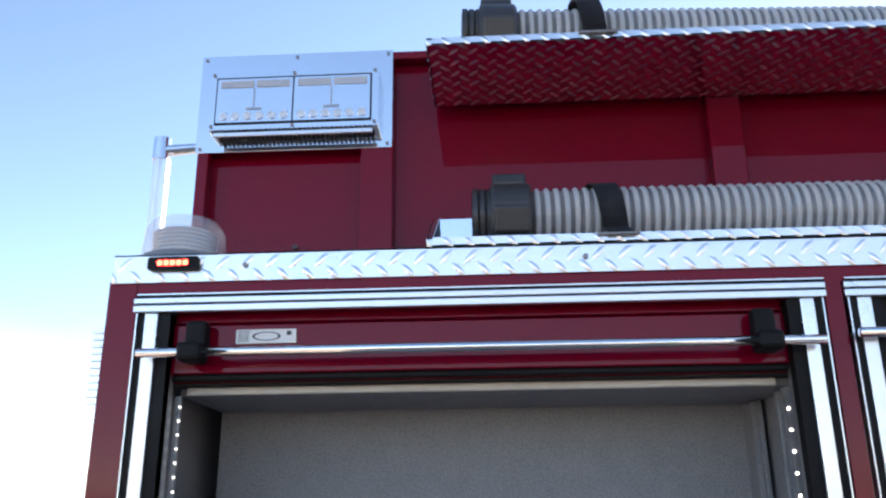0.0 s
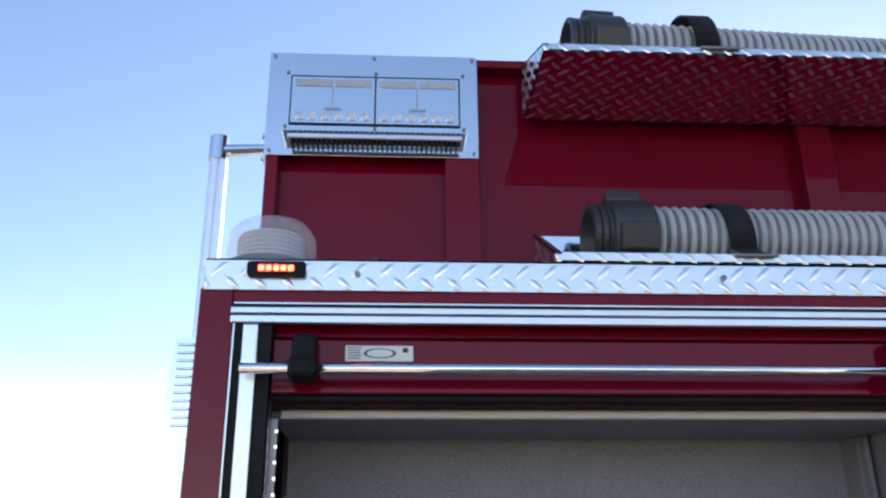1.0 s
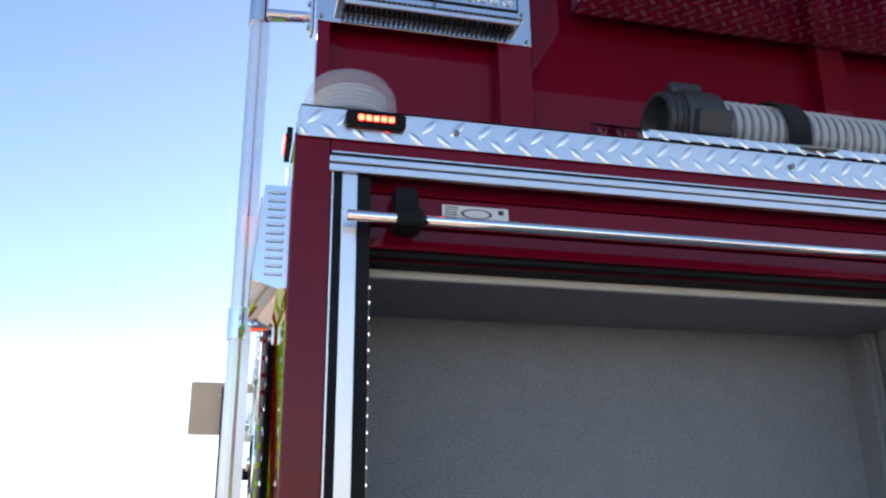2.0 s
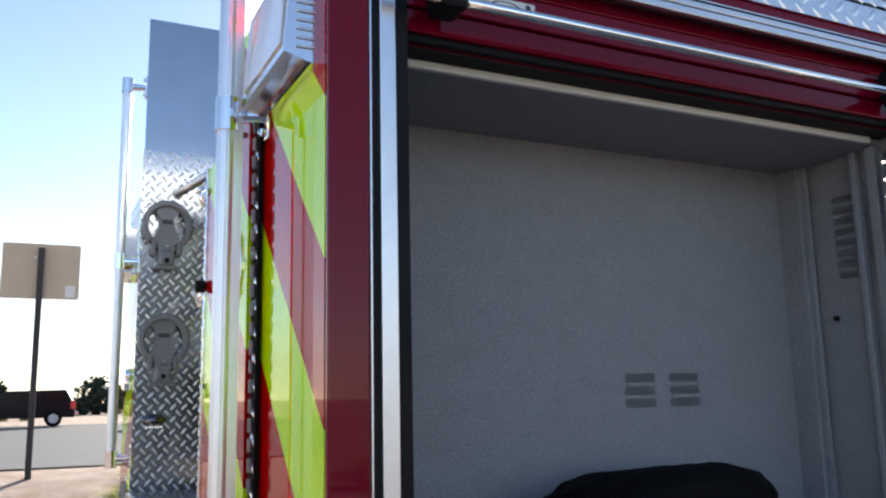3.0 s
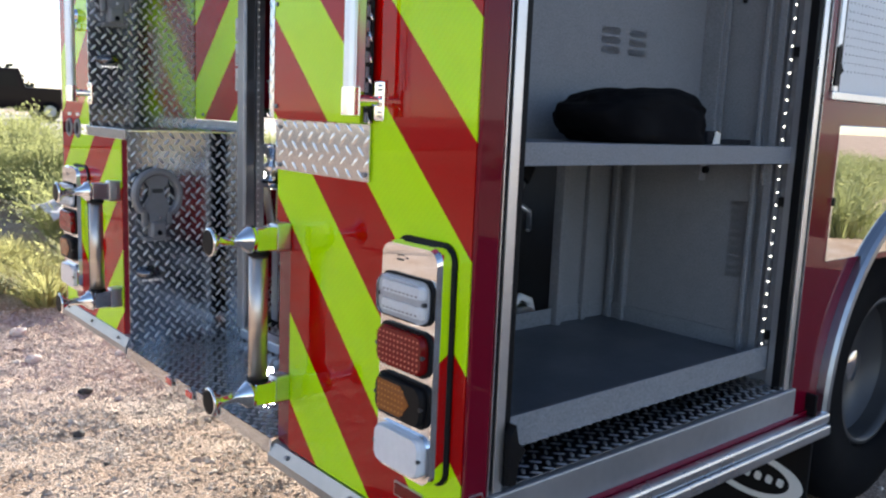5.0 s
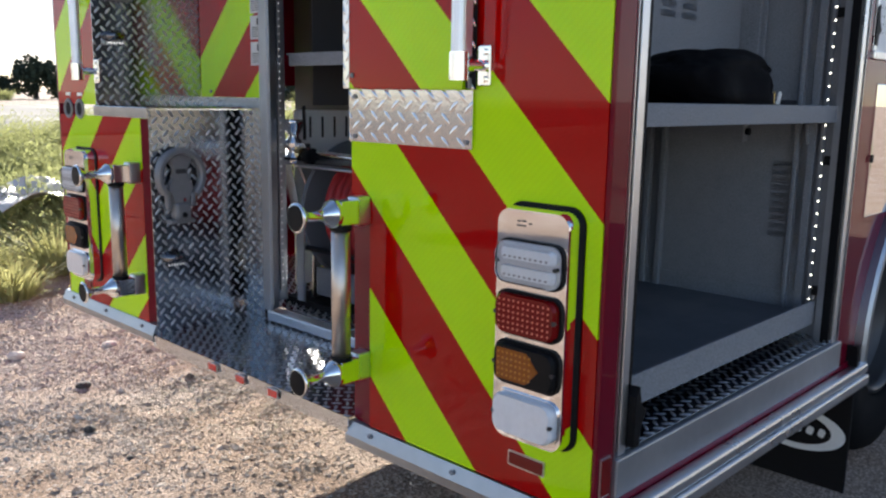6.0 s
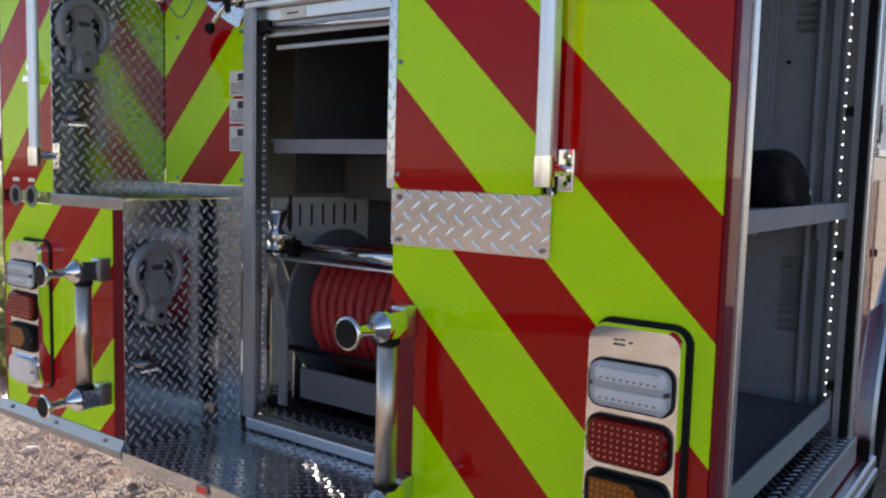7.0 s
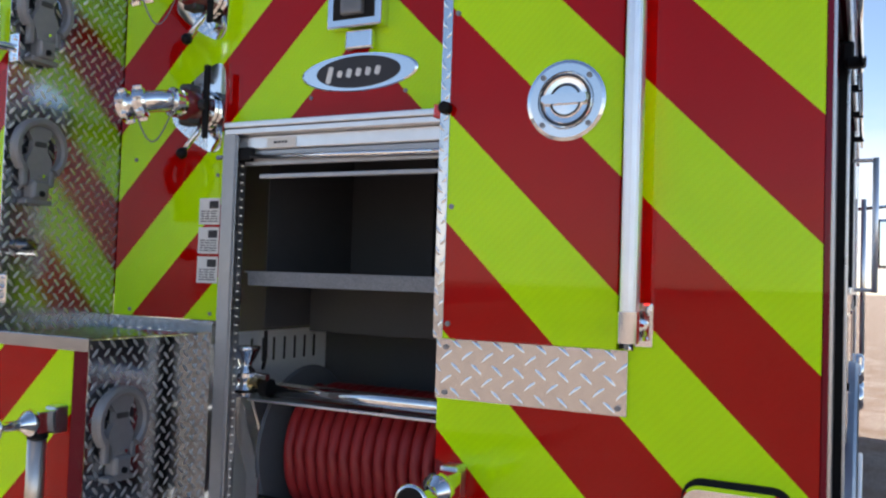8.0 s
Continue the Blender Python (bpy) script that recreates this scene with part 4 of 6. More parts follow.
for x, y in ((1.20, 0.30), (1.255, 0.12)):
    part("shelf_bracket", box(bmesh.new(), (x, y, 1.235), (x + 0.035, y + 0.012, 1.294), 0.003), GREY, truck)
    part("bracket_knob", R((x + 0.02, y - 0.012, 1.268), (x + 0.02, y, 1.268), 0.011, 14), BLACK, truck)

# black folded cover and small gear on the shelf
cover = thing("folded_cover", "black padded fabric cover bundled on the grey shelf", "cover")
bm = bmesh.new()
bmesh.ops.create_uvsphere(bm, u_segments=72, v_segments=44, radius=1)
for v in bm.verts:
    c = v.co.copy()
    k = 1 + 0.20 * noise.noise(c * 1.7 + Vector((3.3, 1, 0.4))) + 0.06 * noise.noise(c * 5)
    crease = 0.09 * abs(math.sin(c.x * 4.2 + 1.3 * c.y + 1.6 * noise.noise(c * 1.6))) + 0.035 * abs(math.sin(c.x * 11 + c.z * 5))
    x, z = c.x * k, c.z * (k - 0.03 + crease)
    w = min(1, max(0, (c.x + 1) / 0.85))
    top = 0.84 + 0.38 * w * w * (3 - 2 * w) + 0.09 * math.sin(c.x * 5.5 + 0.8) + 0.10 * noise.noise((c.x * 4, c.y * 2, 5))
    x, z = math.copysign(abs(x) ** (0.55 if x > 0 else 0.46), x), math.copysign(abs(z) ** 0.6, z)
    bulge = 0.035 * max(0, c.x - 0.45) * max(0, c.z + 0.35) - 0.05 * max(0, -c.z - 0.2) * c.x
    height = max(1.3525, 1.402 + 0.066 * z * top)
    low = max(0, 1 - (height - 1.3525) / 0.055)
    x += 0.20 * low * max(0, -c.x) - 0.10 * max(0, c.x - 0.2) * max(0, 1 - low) * max(0, c.z) ** 2
    fold = 0.006 * math.sin(c.x * 9 + c.z * 14) * max(0, c.x + 0.1) + 0.005 * noise.noise(c * 9)
    v.co = Vector((0.680 + 0.240 * x + bulge, 0.172 + 0.118 * c.y * k + fold, height + fold * 0.6 * (height > 1.37)))
part("cover_body", bm, BLACK_CLOTH, cover, smooth=True)
part("tag", prism(bmesh.new(), [(0.905, 0.082, 1.354), (0.955, 0.095, 1.3535), (0.94, 0.085, 1.382), (0.91, 0.078, 1.388)], (0.002, -0.003, 0)), WHITE, cover, "white cloth tag")
gear = thing("strap_bundle", "black webbing straps with a buckle lying on the shelf", "strap")
part("webbing_fold", box(bmesh.new(), (0.955, 0.13, 1.352), (1.03, 0.19, 1.388), 0.008), BLACK_WEB, gear)
part("webbing_tail", box(bmesh.new(), (1.03, 0.14, 1.352), (1.20, 0.18, 1.366), 0.005), BLACK_WEB, gear)
part("buckle", B((1.004, 0.128, 1.354), (1.007, 0.132, 1.39), 0.001), BRASS, gear)

# ---- rear of the truck ----
locker = part("locker_door", B((-0.022, 0.366, 1.374), (0.0, 0.736, 2.112), 0.002), CHEV, truck, "chevron-covered locker door edged in diamond plate")
diamond_plate("edge_strip", truck, (-0.0245, 0.757, 1.374), (0, -1, 0), (0, 0, 1), 0.022, 0.74)
part("edge_return", B((-0.022, 0.737, 1.374), (0.0, 0.757, 2.114)), DPLATE, truck)
diamond_plate("hinge_strip", truck, (-0.012, 0.350, 1.374), (0, -1, 0), (0, 0, 1), 0.013, 0.74, metal=BLACK, lug=CHROME, rise=0.003)
diamond_plate("kick_plate", truck, (-0.006, 0.757, 1.247), (0, -1, 0), (0, 0, 1), 0.409, 0.125, label="worn diamond plate kick strip", pitch=0.047, rise=0.002)
part("hinge_gap", B((-0.014, 0.351, 1.376), (-0.001, 0.364, 2.112)), HOLE, truck)
pieces("hinge_knuckle", R((0, 0, 0), (0, 0, 0.022), 0.0042, 10), [(-0.016, 0.3495, 1.376 + k * 0.032) for k in range(23)], GREY_CAST, truck)
pieces("door_bolt", R((0, 0, 0), (0.02, 0, 0), 0.0055, 10), [(-0.0265, y, z) for y, z in ((0.722, 2.06), (0.724, 1.65), (0.724, 1.405), (0.40, 2.09))], GREY_CAST, truck)
pieces("plate_bolt", R((0, 0, 0), (0.01, 0, 0), 0.0055, 10), [(-0.0105, y, z) for y, z in ((0.365, 1.262), (0.735, 1.26), (0.735, 1.355))], GREY_CAST, truck)
latch = part("door_latch", lathe(bmesh.new(), [(0.081, 0), (0.081, 0.003), (0.074, 0.005), (0.058, 0.005), (0.055, 0.002), (0.002, 0.002)], rear_at(-0.022, 0.479, 1.858), 44), POLISH, truck, "round flush ring latch of polished steel")
part("cup", lathe(bmesh.new(), [(0.054, 0.003), (0.05, 0.008), (0.045, 0.0045), (0.035, 0.0035), (0.03, 0.006), (0.002, 0.0065)], rear_at(-0.022, 0.479, 1.858), 40), CHROME, latch)
part("cup_gap", ring(ring(bmesh.new(), 0.0475, 0.0525, 0.0012, rear_at(-0.0295, 0.479, 1.858), 40), 0.0285, 0.0325, 0.0012, rear_at(-0.0285, 0.479, 1.858), 40), INK, latch)
part("handle", rounded(bmesh.new(), 0.098, 0.021, 0.013, 0.008, rear_at(-0.024, 0.479, 1.860), dome=0.08), POLISH, latch)
pieces("screw", R((0, 0, 0), (-0.004, 0, 0), 0.0055, 10), [rear_at(-0.022, 0.479, 1.858) @ Vector((0.067 * math.cos(radians(a)), 0.067 * math.sin(radians(a)), 0.004)) for a in (45, 135, 225, 315)], GREY_CAST, latch)
part("bumper", lathe(bmesh.new(), [(0.012, 0), (0.014, 0.006), (0.013, 0.02), (0.008, 0.023)], rear_at(-0.022, 0.742, 1.858), 18), BLACK, truck)
part("catch", B((-0.018, 0.757, 1.842), (0.004, 0.778, 1.872), 0.003), REFLECT_RED, truck, "red door catch")


def grab_rail(y, z0, z1, collars, panel_x):
    """A long upright rail on stand-off brackets."""
    flutes = [(0.0168 - 0.0006 * (k % 4 == 3)) for k in range(48)]
    rail = part("grab_rail", prism(bmesh.new(), [(-0.068 + r * math.cos(2 * math.pi * k / 48), y + r * math.sin(2 * math.pi * k / 48), z0) for k, r in enumerate(flutes)], (0, 0, z1 - z0)), RAIL, truck, "long fluted aluminium grab rail")
    pieces("collar", R((0, 0, -0.029), (0, 0, 0.029), 0.0205, 24), [(-0.068, y, z) for z in (z0 + 0.025, z1 - 0.025, *collars)], POLISH, rail)
    for z in (z0 + 0.028, z1 - 0.028, *collars):
        bm = bmesh.new()
        up = z > 2.5
        px = panel_x if up else 0.0
        rod(bm, (-0.055, y, z), (px - 0.004, y - 0.012, z), 0.014, 14, 0.011)
        box(bm, (px - 0.008, y - 0.032, z - 0.042), (px, y + 0.004, z + 0.042), 0.003)
        rod(bm, (px - 0.014, y - 0.016, z + 0.028), (px - 0.006, y - 0.016, z + 0.028), 0.007, 10)
        rod(bm, (px - 0.014, y - 0.016, z - 0.028), (px - 0.006, y - 0.016, z - 0.028), 0.007, 10)
        part("bracket", bm, CHROME, rail)
    return rail


rail = grab_rail(0.333, 1.395, 2.795, (2.10,), 0.044)
bm = bmesh.new()
for y0 in (0.3185, 0.3305):
    box(bm, (-0.060, y0, 1.44), (-0.0445, y0 + 0.0015, 2.74))
part("led_channel", bm, RAIL, rail)
bm = bmesh.new()
for k in range(58):
    box(bm, (-0.0515, 0.3237, 1.46 + k * 0.0215), (-0.0486, 0.3273, 1.464 + k * 0.0215), 0.0008)
stuff(part("led_row", bm, RED_DIM, rail, "lit red diodes along the rail"))
grab_rail(2.185, 1.40, 2.83, (2.13,), 0.0)


def tail_light(y0, y1):
    """A chrome cluster of four stacked lamps: clear over two rows of diodes, red grid, amber arrow, plain clear."""
    w, mid = y1 - y0, (y0 + y1) / 2
    body = part("tail_light", rounded(bmesh.new(), w, 0.492, 0.046, 0.030, rear_at(0.0, mid, 0.897), 7, 0.018), CHROME, truck, "chrome four-lamp tail light cluster")
    part("gasket", rounded(bmesh.new(), w + 0.014, 0.506, 0.006, 0.038, rear_at(0.001, mid, 0.897), 7), BLACK, body)
    bm = bmesh.new()
    for k, (dx, dz, bw) in enumerate(((-0.042, 0.005, 0.012), (-0.026, 0.006, 0.016), (-0.034, -0.006, 0.034), (-0.006, 0.001, 0.012))):
        rounded(bm, bw * 0.7, 0.0036, 0.0007, 0.0012, rear_at(-0.0458, mid, 1.112) @ Matrix.Translation((dx * 0.8, dz * 0.8, 0)), 2)
    part("maker_mark", bm, DARK_CAST, body, "small dark printed mark")
    for z, kind in ((1.033, "clear"), (0.927, "red"), (0.821, "amber"), (0.713, "plain")):
        m = rear_at(-0.0445, mid, z)
        part("bezel", rounded(bmesh.new(), 0.166, 0.094, 0.007, 0.026, m, 6), POLISH if kind == "plain" else BLACK, body)
        if kind == "clear":
            lens = part("reflector_tray", rounded(bmesh.new(), 0.154, 0.082, 0.010, 0.022, m, 6), LENS_CLEAR, body, "pale reflector tray behind a clear lens")
            bm = bmesh.new()
            for j in (-0.019, 0.019):
                rounded(bm, 0.136, 0.026, 0.019, 0.009, m @ Matrix.Translation((0, j, 0)), 4, 0.10)
            part("reflector_bar", bm, LENS_WHITE, lens)
            spots = [m @ Vector((-0.052 + i * 0.013, j, 0.0192)) for i in range(9) for j in (-0.025, 0.013)]
            pieces("diode", rounded(bmesh.new(), 0.006, 0.004, 0.0015, 0.0015, BACKWARD, 2), spots, GREY_CAST, lens)
            shell = part("lens", rounded(bmesh.new(), 0.158, 0.086, 0.027, 0.025, m, 6, 0.07), LAMP_GLASS, body, "clear moulded lens")
            shell.visible_shadow = False
        else:
            lens = part("lens", rounded(bmesh.new(), 0.156, 0.084, 0.022, 0.024, m, 6, 0.07), {"plain": LENS_WHITE, "red": LENS_RED, "amber": BLACK}[kind], body, {"plain": "pale clear lens", "red": "red lens with a grid of diodes", "amber": "dark lens with an amber arrow"}[kind])
        bm = bmesh.new()
        if kind == "red":
            for i in range(11):
                for j in range(6):
                    rounded(bm, 0.0042, 0.0042, 0.0232, 0.0012, m @ Matrix.Translation((-0.062 + i * 0.0124, -0.029 + j * 0.0116, 0)), 1)
            stuff(part("diode", bm, LENS_DOT, lens))
        elif kind == "amber":
            prism(bm, [m @ Vector(p) for p in ((-0.066, 0.033, 0.0195), (-0.066, -0.033, 0.0195), (0.012, -0.033, 0.0195), (0.042, 0.0, 0.0195), (0.012, 0.033, 0.0195))], (-0.0032, 0, 0))
            part("arrow", bm, LENS_AMBER, lens)
            bm = bmesh.new()
            for i in range(8):
                for j in range(5):
                    rounded(bm, 0.0042, 0.0042, 0.0233, 0.0012, m @ Matrix.Translation((-0.060 + i * 0.0115, -0.024 + j * 0.012, 0)), 1)
            stuff(part("diode", bm, LENS_AMBER_DOT, lens))
        for e in (-1, 1):
            c = m @ Vector((e * 0.0735, 0, 0.014))
            part("lens_screw", R(c, c + Vector((-0.008, 0, 0)), 0.0048, 10), DARK_CAST, body)


tail_light(0.056, 0.236)
tail_light(2.225, 2.405)


def step_handle(y, z0, z1, reach):
    """An upright chrome post between two brackets that carry round rubber-faced rollers."""
    h = part("guard_post", R((-0.087, y, z0), (-0.087, y, z1), 0.0235, 26), POST, truck, "chrome hose guide post with round rollers", smooth=True)
    for z in (z0 - 0.028, z1 + 0.028):
        part("block", box(bmesh.new(), (-0.045, y - 0.012, z - 0.036), (0.0, y + 0.030, z + 0.036), 0.006), SATIN, h)
        part("block", box(bmesh.new(), (-0.105, y - 0.022, z - 0.030), (-0.045, y + 0.022, z + 0.030), 0.004), CHROME, h)
        part("flare", lathe(bmesh.new(), [(0.012, 0), (0.037, 0.004), (0.033, 0.016), (0.019, 0.032), (0.013, 0.045), (0.0125, 0.082), (0.018, 0.094), (0.034, 0.108), (0.036, 0.113), (0.031, 0.116)], rear_at(-0.104, y, z), 30), CHROME, h, smooth=True)
        part("roller_face", lathe(bmesh.new(), [(0.0305, 0.112), (0.0305, 0.1165), (0.026, 0.118), (0.002, 0.118)], rear_at(-0.104, y, z), 28), BLACK, h)
        part("post_cap", R((-0.087, y, z0 if z < z0 else z1 - 0.012), (-0.087, y, z0 + 0.012 if z < z0 else z1), 0.027, 24), BLACK, h)


step_handle(0.692, 0.715, 1.052, 1)
step_handle(1.885, 0.725, 1.058, 1)


def reflector(m, w, h):
    r = part("reflector", rounded(bmesh.new(), w, h, 0.003, 0.003, m), SATIN, truck, "red reflector in a bright frame")
    part("face", rounded(bmesh.new(), w - 0.007, h - 0.007, 0.005, 0.002, m), REFLECT_RED if h < 0.045 and w < 0.06 else LENS_RED, r)


reflector(rear_at(-0.001, 0.174, 0.588), 0.098, 0.034)
reflector(side_at(0.029, -0.001, 0.606), 0.036, 0.085)
reflector(rear_at(-0.001, 2.352, 0.62), 0.07, 0.034)
for y in (1.413, 1.256, 1.087):
    reflector(rear_at(-0.019, y, 0.508), 0.05, 0.028)

# lower trims
for y0, y1, z in ((0.0, 0.762, 0.458), (1.81, 2.57, 0.500)):
    bm = prism(bmesh.new(), [(0.02, y0, z + 0.062), (-0.004, y0, z + 0.058), (-0.018, y0, z + 0.024), (-0.018, y0, z + 0.002), (0.02, y0, z)], (0, y1 - y0, 0))
    part("corner_trim", bm, TRIM, truck, "satin aluminium bottom trim")
    pieces("trim_screw", R((0, 0, 0), (-0.006, 0, 0.004), 0.006, 10), [(-0.010, y0 + (y1 - y0) * (0.12 + 0.38 * k), z + 0.04) for k in range(3)], GREY_CAST, truck)


def flood_light(y0, y1, z0, z1, s):
    """A rear scene light: a wedge-shaped box with a louvred side, its glass leaning down."""
    ya, yb = (y0, y1) if s > 0 else (y1, y0)
    f = part("scene_light", prism(bmesh.new(), [(0, ya, z0 + 0.002), (-0.012, ya, z0), (-0.052, ya, z0 + 0.012), (-0.040, ya, z1), (0, ya, z1)], (0, yb - ya, 0)), POLISH, truck, "polished louvred rear scene light")
    bm = bmesh.new()
    for k in range(11):
        z = z0 + 0.02 + k * (z1 - z0 - 0.035) / 10
        box(bm, (-0.035, ya - s * 0.0, z), (-0.007, ya - s * 0.003, z + 0.0045), 0.001)
    part("louvre", bm, SATIN, f)
    part("lamp_glass", prism(bmesh.new(), [(-0.0510, ya + s * 0.02, z0 + 0.03), (-0.0420, ya + s * 0.02, z1 - 0.014), (-0.0420, yb - s * 0.02, z1 - 0.014), (-0.0510, yb - s * 0.02, z0 + 0.03)], (-0.003, 0, 0)), LENS_WHITE, f)


flood_light(0.038, 0.30, 2.092, 2.262, 1)
flood_light(2.24, 2.50, 2.092, 2.262, -1)
diamond_plate("rear_drip_edge", truck, (-0.002, 2.53, 2.334), (0, -1, 0), (0, 0, 1), 0.32, 0.055)
for y in (2.338, 2.439):
    port = part("shore_port", ring(bmesh.new(), 0.025, 0.037, 0.007, rear_at(0, y, 1.292), 30), GREY_CAST, truck, "round grey metal port")
    part("bore", R((-0.002, y, 1.292), (0.0, y, 1.292), 0.026, 20), HOLE, port)
    part("tag", B((-0.002, y - 0.02, 1.34), (0, y + 0.02, 1.352)), SATIN, port)
hook = part("rail_latch", box(bmesh.new(), (-0.03, 2.27, 1.665), (0.0, 2.33, 1.69), 0.004), CHROME, truck)
part("latch_dome", lathe(bmesh.new(), [(0.026, 0), (0.026, 0.01), (0.018, 0.022), (0.002, 0.025)], rear_at(0, 2.30, 1.72), 20), CHROME, truck)

# rear recess
part("door_head", box(box(bmesh.new(), (0.362, 0.76, 1.912), (0.425, 1.692, 1.930), 0.003), (0.358, 0.76, 1.932), (0.425, 1.692, 1.950), 0.003), SATIN, truck)
part("door_jamb", prism(bmesh.new(), [(0.360, 1.692, 0.58), (0.360, 1.648, 0.58), (0.366, 1.645, 0.58), (0.418, 1.676, 0.58), (0.425, 1.692, 0.58)], (0, 0, 1.332)), SATIN_SHADED, truck, "proud satin aluminium jamb")
part("door_seal", prism(bmesh.new(), [(0.3705, 1.6445, 0.60), (0.414, 1.6705, 0.60), (0.412, 1.6735, 0.60), (0.3685, 1.6475, 0.60)], (0, 0, 1.31)), SATIN_SHADED, truck)
part("door_track", B((0.426, 1.694, 0.60), (0.47, 1.704, 1.92), 0.002), SATIN_SHADED, truck)
part("door_seal", B((0.366, 1.692, 0.58), (0.425, 1.698, 1.95), 0.001), BLACK, truck)
part("door_jamb", B((0.360, 0.78, 0.58), (0.425, 0.806, 1.912), 0.003), SATIN, truck)
part("door_sill", B((0.372, 0.76, 0.534), (0.43, 1.692, 0.574), 0.006), SATIN, truck)
part("shutter_roll", B((0.395, 0.80, 1.870), (0.53, 1.668, 1.911), 0.004), SATIN, truck, "satin roll-up shutter")
part("shutter_edge", box(box(bmesh.new(), (0.400, 0.80, 1.822), (0.412, 1.640, 1.868), 0.003), (0.402, 0.80, 1.782), (0.414, 1.585, 1.796), 0.003), SATIN_SHADED, truck)
part("lift_bar", R((0.385, 0.80, 1.838), (0.385, 1.735, 1.847), 0.0085, 16), CHROME, truck, smooth=True)
part("bar_bracket", box(bmesh.new(), (0.376, 1.60, 1.834), (0.400, 1.650, 1.876), 0.006), BLACK, truck)
tag = part("shutter_label", B((0.3925, 1.447, 1.874), (0.3945, 1.553, 1.902)), WHITE, truck)
part("print", text_bars(bmesh.new(), (0.392, 1.53, 1.881), (0.392, 1.475, 1.896), (0, -1, 0), (-1, 0, 0), 1, 9), INK, tag)
part("wall_gusset", B((0.403, 1.745, 0.53), (0.424, 1.806, 1.335)), DP_WORN_SHADED, truck)
diamond_plate("wall_gusset", truck, (0.400, 1.806, 0.531), (0, -1, 0), (0, 0, 1), 0.061, 0.77, metal=DP_WORN_SHADED)
diamond_plate("wall_foot", truck, (0.412, 2.198, 1.307), (0, -1, 0), (0, 0, 1), 0.448, 0.036, metal=DP_WORN_SHADED, pitch=0.036)
pieces("panel_bolt", R((0, 0, 0), (-0.0045, 0, 0), 0.006, 10), [(0.425, y, z) for y, z in ((2.12, 1.365), (1.775, 1.365), (1.765, 1.80), (2.12, 1.86), (1.10, 2.02), (1.42, 2.02))], GREY_CAST, truck)
for k, z in enumerate((1.645, 1.553, 1.461)):
    t = part("warning_label", B((0.4232, 1.752, z), (0.425, 1.836, z + 0.083)), WHITE, truck, "white warning label with small print")
    part("pictogram", B((0.4226, 1.758, z + 0.05), (0.4232, 1.795, z + 0.074)), INK, t)
    part("print", text_bars(bmesh.new(), (0.4229, 1.832, z + 0.006), (0.4229, 1.756, z + 0.046), (0, -1, 0), (-1, 0, 0), 5, k), INK, t)
badge = part("oval_badge", lathe(bmesh.new(), [(1, 0), (1, 0.003), (0.96, 0.006), (0.002, 0.006)], rear_at(0.425, 1.258, 2.085) @ Matrix.Diagonal((0.197, 0.056, 1, 1)), 48), POLISH, truck, "polished oval badge with a black centre")
part("field", lathe(bmesh.new(), [(1, 0), (1, 0.0075), (0.002, 0.0078)], rear_at(0.425, 1.258, 2.085) @ Matrix.Diagonal((0.142, 0.046, 1, 1)), 44), INK, badge)
bm = bmesh.new()
for k, (dx, h) in enumerate(((-0.095, 0.05), (-0.06, 0.02), (-0.028, 0.026), (0.004, 0.024), (0.036, 0.024), (0.068, 0.026))):
    rounded(bm, 0.017, h, 0.0085, 0.006, rear_at(0.425, 1.258, 2.083) @ Matrix.Translation((dx, dx * 0.02, 0)) @ Matrix.Rotation(radians(-14), 4, "Z"))
part("stroke", bm, WHITE, badge)
cam_box = part("camera_housing", box(bmesh.new(), (0.38, 1.163, 2.205), (0.425, 1.344, 2.38), 0.004), POLISH, truck, "polished rear camera housing")
part("camera_bay", B((0.377, 1.185, 2.228), (0.381, 1.322, 2.36)), HOLE, cam_box)
part("camera", box(bmesh.new(), (0.355, 1.215, 2.235), (0.378, 1.285, 2.30), 0.006), GREY_CAST, cam_box)
part("camera_lens", B((0.352, 1.228, 2.25), (0.356, 1.272, 2.28), 0.002), LAMP_GLASS, cam_box)
part("camera_foot", box(bmesh.new(), (0.395, 1.20, 2.145), (0.425, 1.29, 2.20), 0.006), POLISH, cam_box)


def step_light(x, y, z, glow):
    """A half-dome chrome hood, dark reflections in its colour, over a row of small diodes under its lip."""
    s = part("step_light", lathe(bmesh.new(), [(0.044, 0), (0.044, 0.006), (0.040, 0.020), (0.028, 0.036), (0.012, 0.044), (0.002, 0.045)], Matrix.Translation((x, y, z)) @ SIDEWARD @ Matrix.Diagonal((1.0, 0.55, 1, 1)), 28), CHROME_DARKENED, truck, "small chrome hooded step light, darkened for its reflections", smooth=True)
    for k in range(6):
        part("diode", box(bmesh.new(), (x - 0.029 + k * 0.0105, y - 0.030, z - 0.0265), (x - 0.0245 + k * 0.0105, y - 0.024, z - 0.022)), glow, s, "small white diode")


step_light(0.072, 2.20, 1.556, STEP_LED)
step_light(0.066, 1.807, 0.795, DIM_LED)


